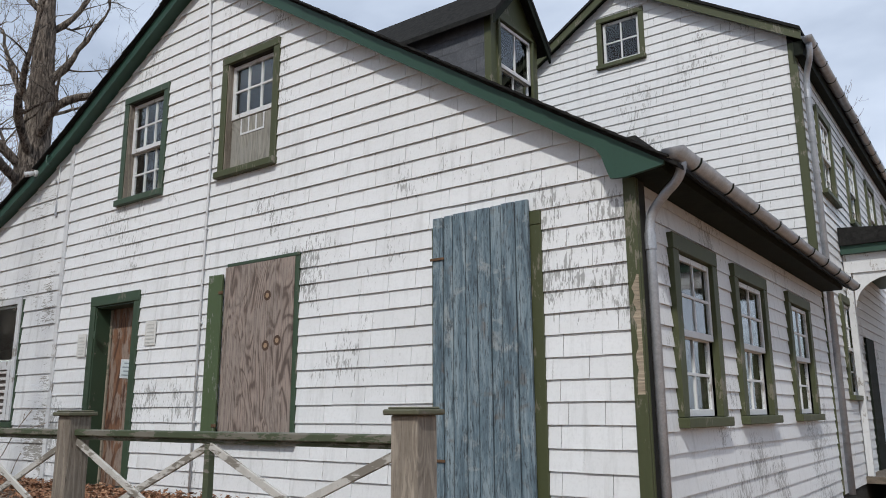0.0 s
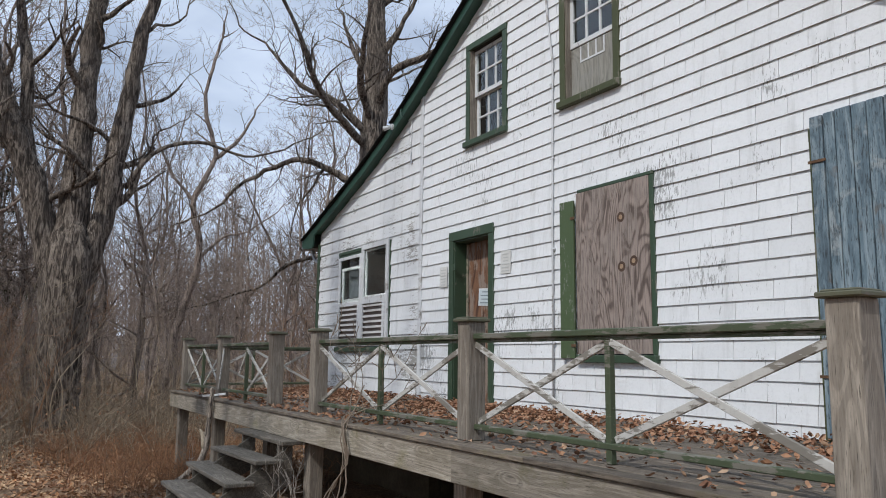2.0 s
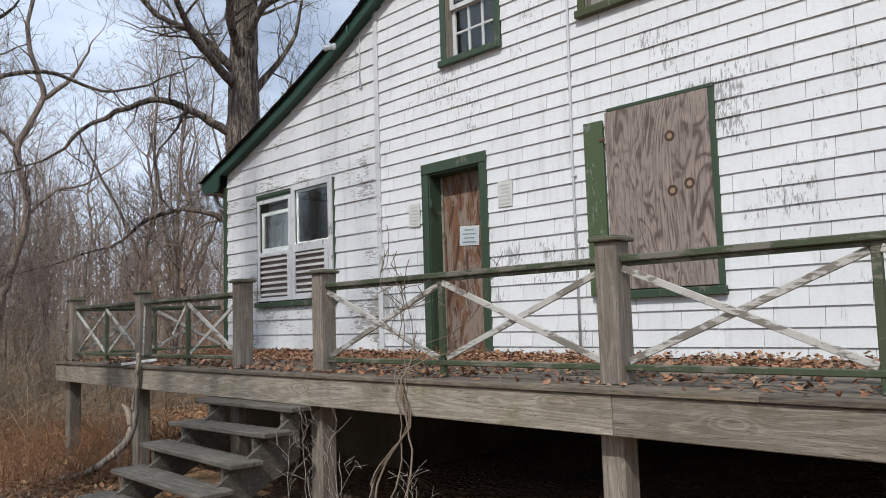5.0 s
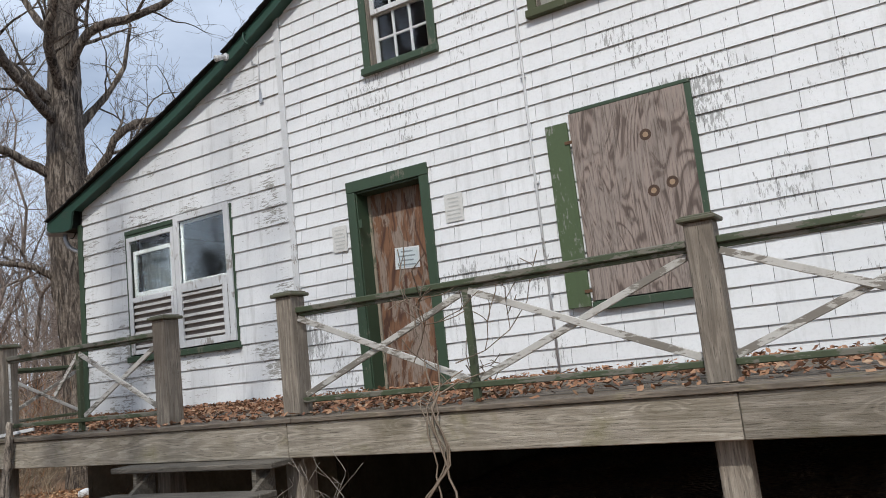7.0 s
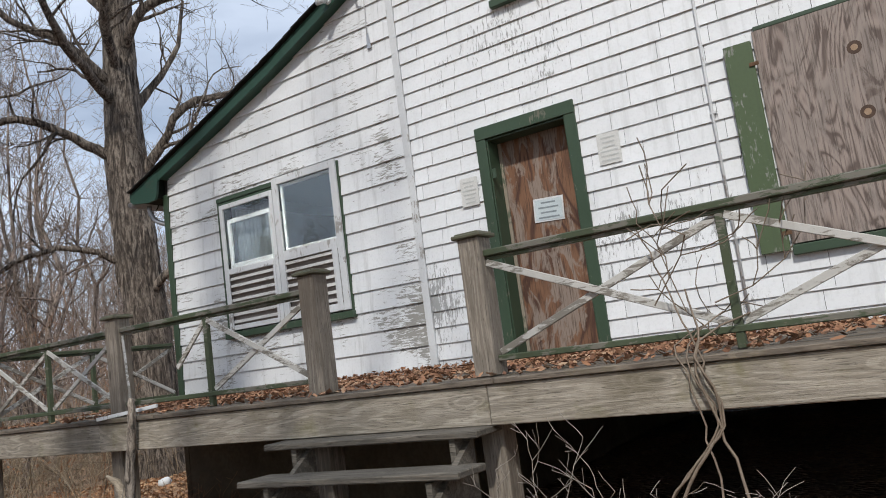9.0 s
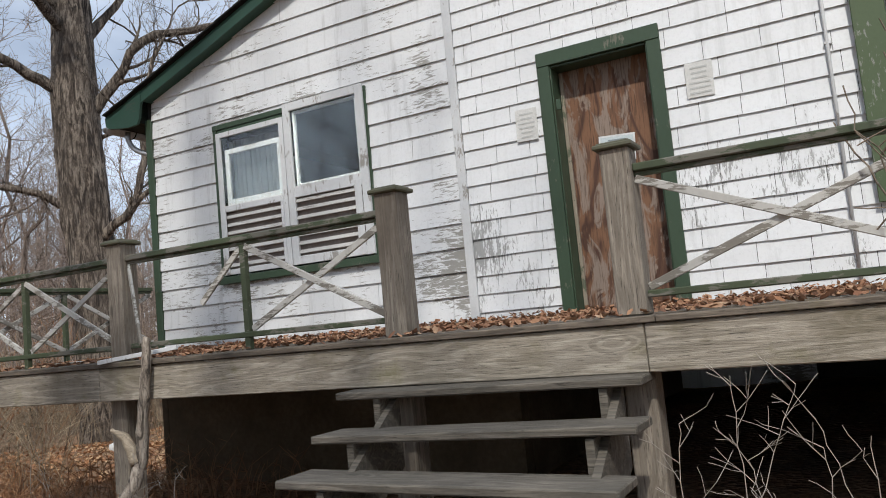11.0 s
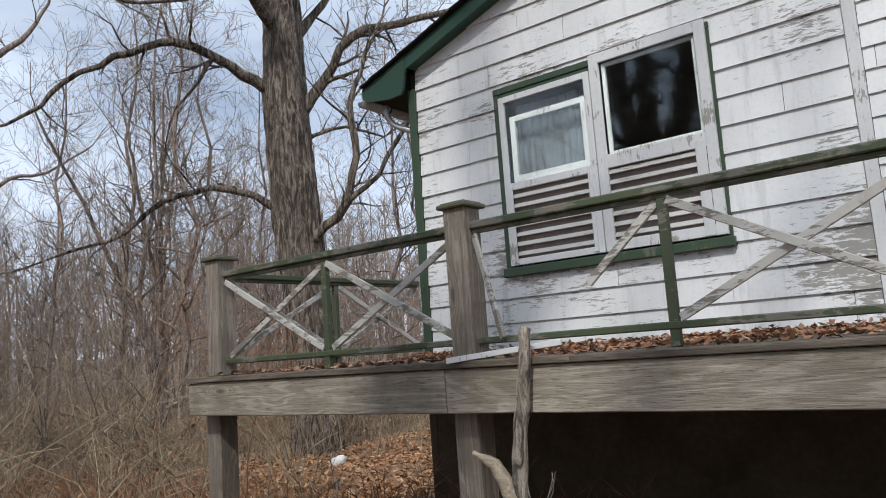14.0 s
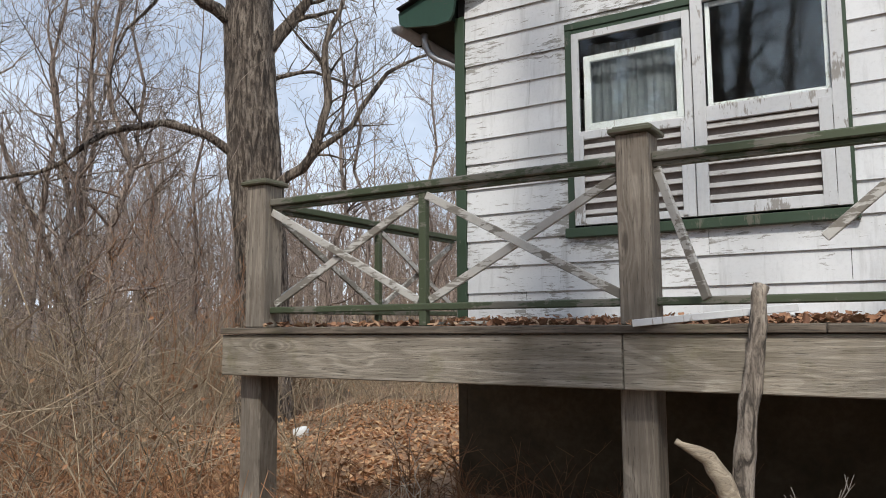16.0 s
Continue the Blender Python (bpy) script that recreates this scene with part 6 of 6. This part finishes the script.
BLUE_BOX = plain("blue_grey_plastic", (0.16, 0.21, 0.25), (0.24, 0.29, 0.33), 8, 0.5)
meter_box()
lx, ly = -17.4, 7.4
g = Geo()
for i in range(7):
    for k in range(10):
        th, ph = math.pi * i / 6, 2 * math.pi * k / 10
        q = Vector((math.sin(th) * math.cos(ph), math.sin(th) * math.sin(ph), math.cos(th) * 0.8))
        g.v.append(tuple(Vector((lx, ly, ground_z(lx, ly) + 0.06)) + q * 0.11 * (1 + 0.5 * noise.noise(q * 2.5))))
for i in range(6):
    for k in range(10):
        g.f.append((i * 10 + k, i * 10 + (k + 1) % 10, (i + 1) * 10 + (k + 1) % 10, (i + 1) * 10 + k))
solid("litter", g, PAPER, "crumpled white paper lying on the leaves", "litter", smooth=True)


# ---- fallen leaves ----
LEAF = varied("dry_leaves", [(0.18, 0.088, 0.046), (0.31, 0.155, 0.075), (0.45, 0.265, 0.14), (0.52, 0.36, 0.21), (0.25, 0.12, 0.062), (0.42, 0.205, 0.09)])
DECK_LEAF = varied("dry_deck_leaves", [(0.14, 0.065, 0.038), (0.26, 0.13, 0.072), (0.37, 0.21, 0.12), (0.20, 0.092, 0.052), (0.31, 0.155, 0.08), (0.42, 0.29, 0.19)])


def leaves(name, seed, n, fn, label, size=0.05, mat=None):
    rnd = random.Random(seed)
    g = Geo()
    k = 0
    while k < n:
        p = fn(rnd)
        if not p:
            continue
        k += 1
        s = size * rnd.uniform(0.6, 1.35)
        m = pose(*p, rnd.gauss(0, 24), rnd.gauss(0, 24), rnd.uniform(0, 360))
        c = rnd.uniform(0.1, 0.45) * s
        pts = [(-s, 0, c * 0.6), (-0.3 * s, 0.55 * s, c), (0.5 * s, 0.42 * s, c * 0.6), (s, 0, c * 1.2), (0.5 * s, -0.42 * s, c * 0.5), (-0.3 * s, -0.55 * s, c), (0.05 * s, 0, 0)]
        g.face_set([m @ Vector(q) for q in pts], [(0, 1, 6), (1, 2, 6), (2, 3, 6), (3, 4, 6), (4, 5, 6), (5, 0, 6)])
    return solid(name, g, mat or LEAF, label, "leaves", kind="stuff")


def deck_leaf(r):
    x = r.uniform(-13.5, -2.0)
    y = FY - 0.06 - abs(r.gauss(0, 0.55)) if r.random() < 0.62 else r.uniform(2.46, FY - 0.05)
    if y < 2.46:
        return None
    dens = 0.5 + 0.5 * noise.noise((x * 1.3, y * 1.3, 7)) + (0.25 if x < -6 else -0.22)
    if r.random() > dens + 0.15:
        return None
    near = max(0.0, 1 - (FY - y) / 0.5)
    return x, y, DECK + 0.006 + r.random() * (0.012 + 0.06 * near)


leaves("leaf_drift", 9, 10000, deck_leaf, "drifts of dry brown leaves on the deck", 0.027, DECK_LEAF)


def lawn_leaf(r):
    x, y = r.uniform(-20, -3), r.uniform(-2.5, 13)
    if x > -14 and y > 2.6:
        return None
    if x < -14 and r.random() < 0.3:
        return None
    return x, y, ground_z(x, y) + 0.012


leaves("leaf_litter", 10, 24000, lawn_leaf, "carpet of fallen brown leaves", 0.040)


# ---- siding, piece by piece ----
def clip(poly, a, b, c):
    """The part of poly on which a*u + b*v <= c."""
    out = []
    for i, p in enumerate(poly):
        q = poly[(i + 1) % len(poly)]
        dp, dq = a * p[0] + b * p[1] - c, a * q[0] + b * q[1] - c
        if dp <= 0:
            out.append(p)
        if (dp < 0 < dq) or (dq < 0 < dp):
            t = dp / (dp - dq)
            out.append((p[0] + (q[0] - p[0]) * t, p[1] + (q[1] - p[1]) * t))
    return out


def minus(rect, holes):
    """A rectangle less the openings, as rectangles."""
    todo = [rect]
    for h in holes:
        nxt = []
        for (a, b, c, d) in todo:
            if h[0] >= b or h[1] <= a or h[2] >= d or h[3] <= c:
                nxt.append((a, b, c, d))
                continue
            if h[0] > a:
                nxt.append((a, h[0], c, d))
            if h[1] < b:
                nxt.append((h[1], b, c, d))
            lo, hi = max(a, h[0]), min(b, h[1])
            if h[2] > c:
                nxt.append((lo, hi, c, h[2]))
            if h[3] < d:
                nxt.append((lo, hi, h[3], d))
        todo = nxt
    return todo


def trim_to(poly, cuts, low):
    """The piece cut along the rake, each stretch (from, to, line) of it by itself, and above the height low."""
    poly = clip(poly, 0, -1, -low)
    if len(poly) < 3:
        return []
    if not cuts or all(all(c[0] * p[0] + c[1] * p[1] <= c[2] for p in poly if x0 <= p[0] <= x1) for x0, x1, c in cuts):
        over = [q for x0, x1, c in cuts for q in (x0, x1) if poly[0][0] < q < poly[1][0]]
        if not over:
            return [poly]
    out = []
    for x0, x1, c in cuts:
        q = clip(clip(poly, -1, 0, -x0), 1, 0, x1) if poly else poly
        q = clip(q, *c) if len(q) > 2 else q
        if len(q) > 2:
            out.append(q)
    return out


def siding(wall, name, ax, u0, u1, v0, v1, course, length, holes, cuts, mat, seed, limit=300, near=None, gap=0.004, lap=0.019, low=-9.0, thick=0.0065):
    rnd = random.Random(seed)
    made = 0
    rest = Geo()
    v = v0
    row = 0
    while v < v1:
        edges = [u0]
        u = u0 + length * rnd.uniform(0.2, 0.9)
        while u < u1 - 0.08:
            edges.append(u)
            u += length * rnd.uniform(0.75, 1.3)
        edges.append(u1)
        sag = rnd.uniform(-0.003, 0.003)
        for a, b in zip(edges, edges[1:]):
            j = rnd.uniform(-0.0015, 0.0015) + sag
            for r in minus((a + gap / 2, b - gap / 2, v + j, v + course + 0.012), holes):
                if r[1] - r[0] < 0.012 or r[3] - r[2] < 0.012:
                    continue
                polys = trim_to([(r[0], r[2]), (r[1], r[2]), (r[1], r[3]), (r[0], r[3])], cuts, low)
                if not polys:
                    continue
                out = lap + rnd.uniform(-0.001, 0.002)
                tilt = rnd.uniform(-0.001, 0.001)

                def spot(p, d):
                    if ax == "s":
                        return (p[0], FY - d, p[1])
                    if ax == "m":
                        return (p[0], MAIN_Y - d, p[1])
                    return (EAST_X - 0.02 + d, p[0], p[1])

                piece = Geo()
                for poly in polys:
                    n = len(poly)
                    depth = [0.003 + (out - 0.003) * (1 - (p[1] - v) / (course + 0.012)) + tilt * (1 if p[0] > (a + b) / 2 else -1) * 0.5 for p in poly]
                    vs = [spot(p, d) for p, d in zip(poly, depth)] + [spot(p, max(-0.002, d - thick)) for p, d in zip(poly, depth)]
                    piece.face_set(vs, [tuple(range(n)), tuple(reversed(range(n, 2 * n)))] + [(i, i + n, (i + 1) % n + n, (i + 1) % n) for i in range(n)])
                if made < limit and (near is None or near(r)):
                    part(name, piece, mat, wall)
                    made += 1
                else:
                    rest.face_set(piece.v, piece.f)
        v += course
        row += 1
    if rest.v:
        o = part("upper_" + name + "s", rest, mat, wall)
        tagged(o, kind="stuff")


def trimmed(h, w, sill=0.075):
    return (h[0] - w, h[1] + w, h[2] - sill, h[3] + w)


def line(p, q, drop=-0.05):
    """The clip under the line from p to q."""
    s = (q[1] - p[1]) / (q[0] - p[0])
    return (-s, 1, p[1] - s * p[0] - drop)


S_HOLES = [trimmed(HOLES["upper_west"], 0.08), trimmed(HOLES["upper_east"], 0.08), (HOLES["boarded"][0] - 0.05, HOLES["boarded"][1] + 0.05, HOLES["boarded"][2] - 0.07, HOLES["boarded"][3] + 0.03),
           (HOLES["door"][0] - 0.10, HOLES["door"][1] + 0.10, 0, 3.365), (HOLES["barn"][0] - 0.10, HOLES["barn"][1] + 0.10, 0, 3.46)]
RAKES = [(p[0], q[0], line(p, q)) for p, q in zip(UNDER, UNDER[1:])]
siding(WALL_S, "shingle", "s", XB + 0.042, XR - 0.087, 1.116, 7.05, 0.1573, 0.36, S_HOLES, RAKES, WHITE, 31, 300, lambda r: r[2] < 3.7, low=DECK + 0.012)
siding(WALL_S, "lap_board", "s", XL + 0.072, XB - 0.042, 1.012, 5.6, 0.2115, 2.6, [trimmed(HOLES["pair"], 0.05)], RAKES, WHITE_LAP, 32, lap=0.022, low=DECK + 0.012, thick=0.011)
siding(WALL_E, "clapboard", "e", FY + 0.032, MAIN_Y, 0.5, 3.64, 0.15, 2.2, [trimmed(h, 0.12) for h in EAST], [], WHITE, 33, 200)
siding(WALL_MS, "shingle", "m", MAIN_XW, EAST_X - 0.102, 3.9, 9.1, 0.155, 0.48, [trimmed(MAIN_SOUTH[0], 0.085)], [(MAIN_XW, MAIN_RIDGE_X, line((MAIN_XW, main_under(MAIN_XW)), (MAIN_RIDGE_X, 9.06))), (MAIN_RIDGE_X, -1.95, line((MAIN_RIDGE_X, 9.06), (-1.95, main_under(-1.95))))], WHITE, 34, 0)
siding(WALL_ME, "clapboard", "e", MAIN_Y + 0.045, 24, 0.9, 7.04, 0.155, 3.0, [trimmed(h, 0.115) for h in MAIN_EAST], [], WHITE, 35, 0)
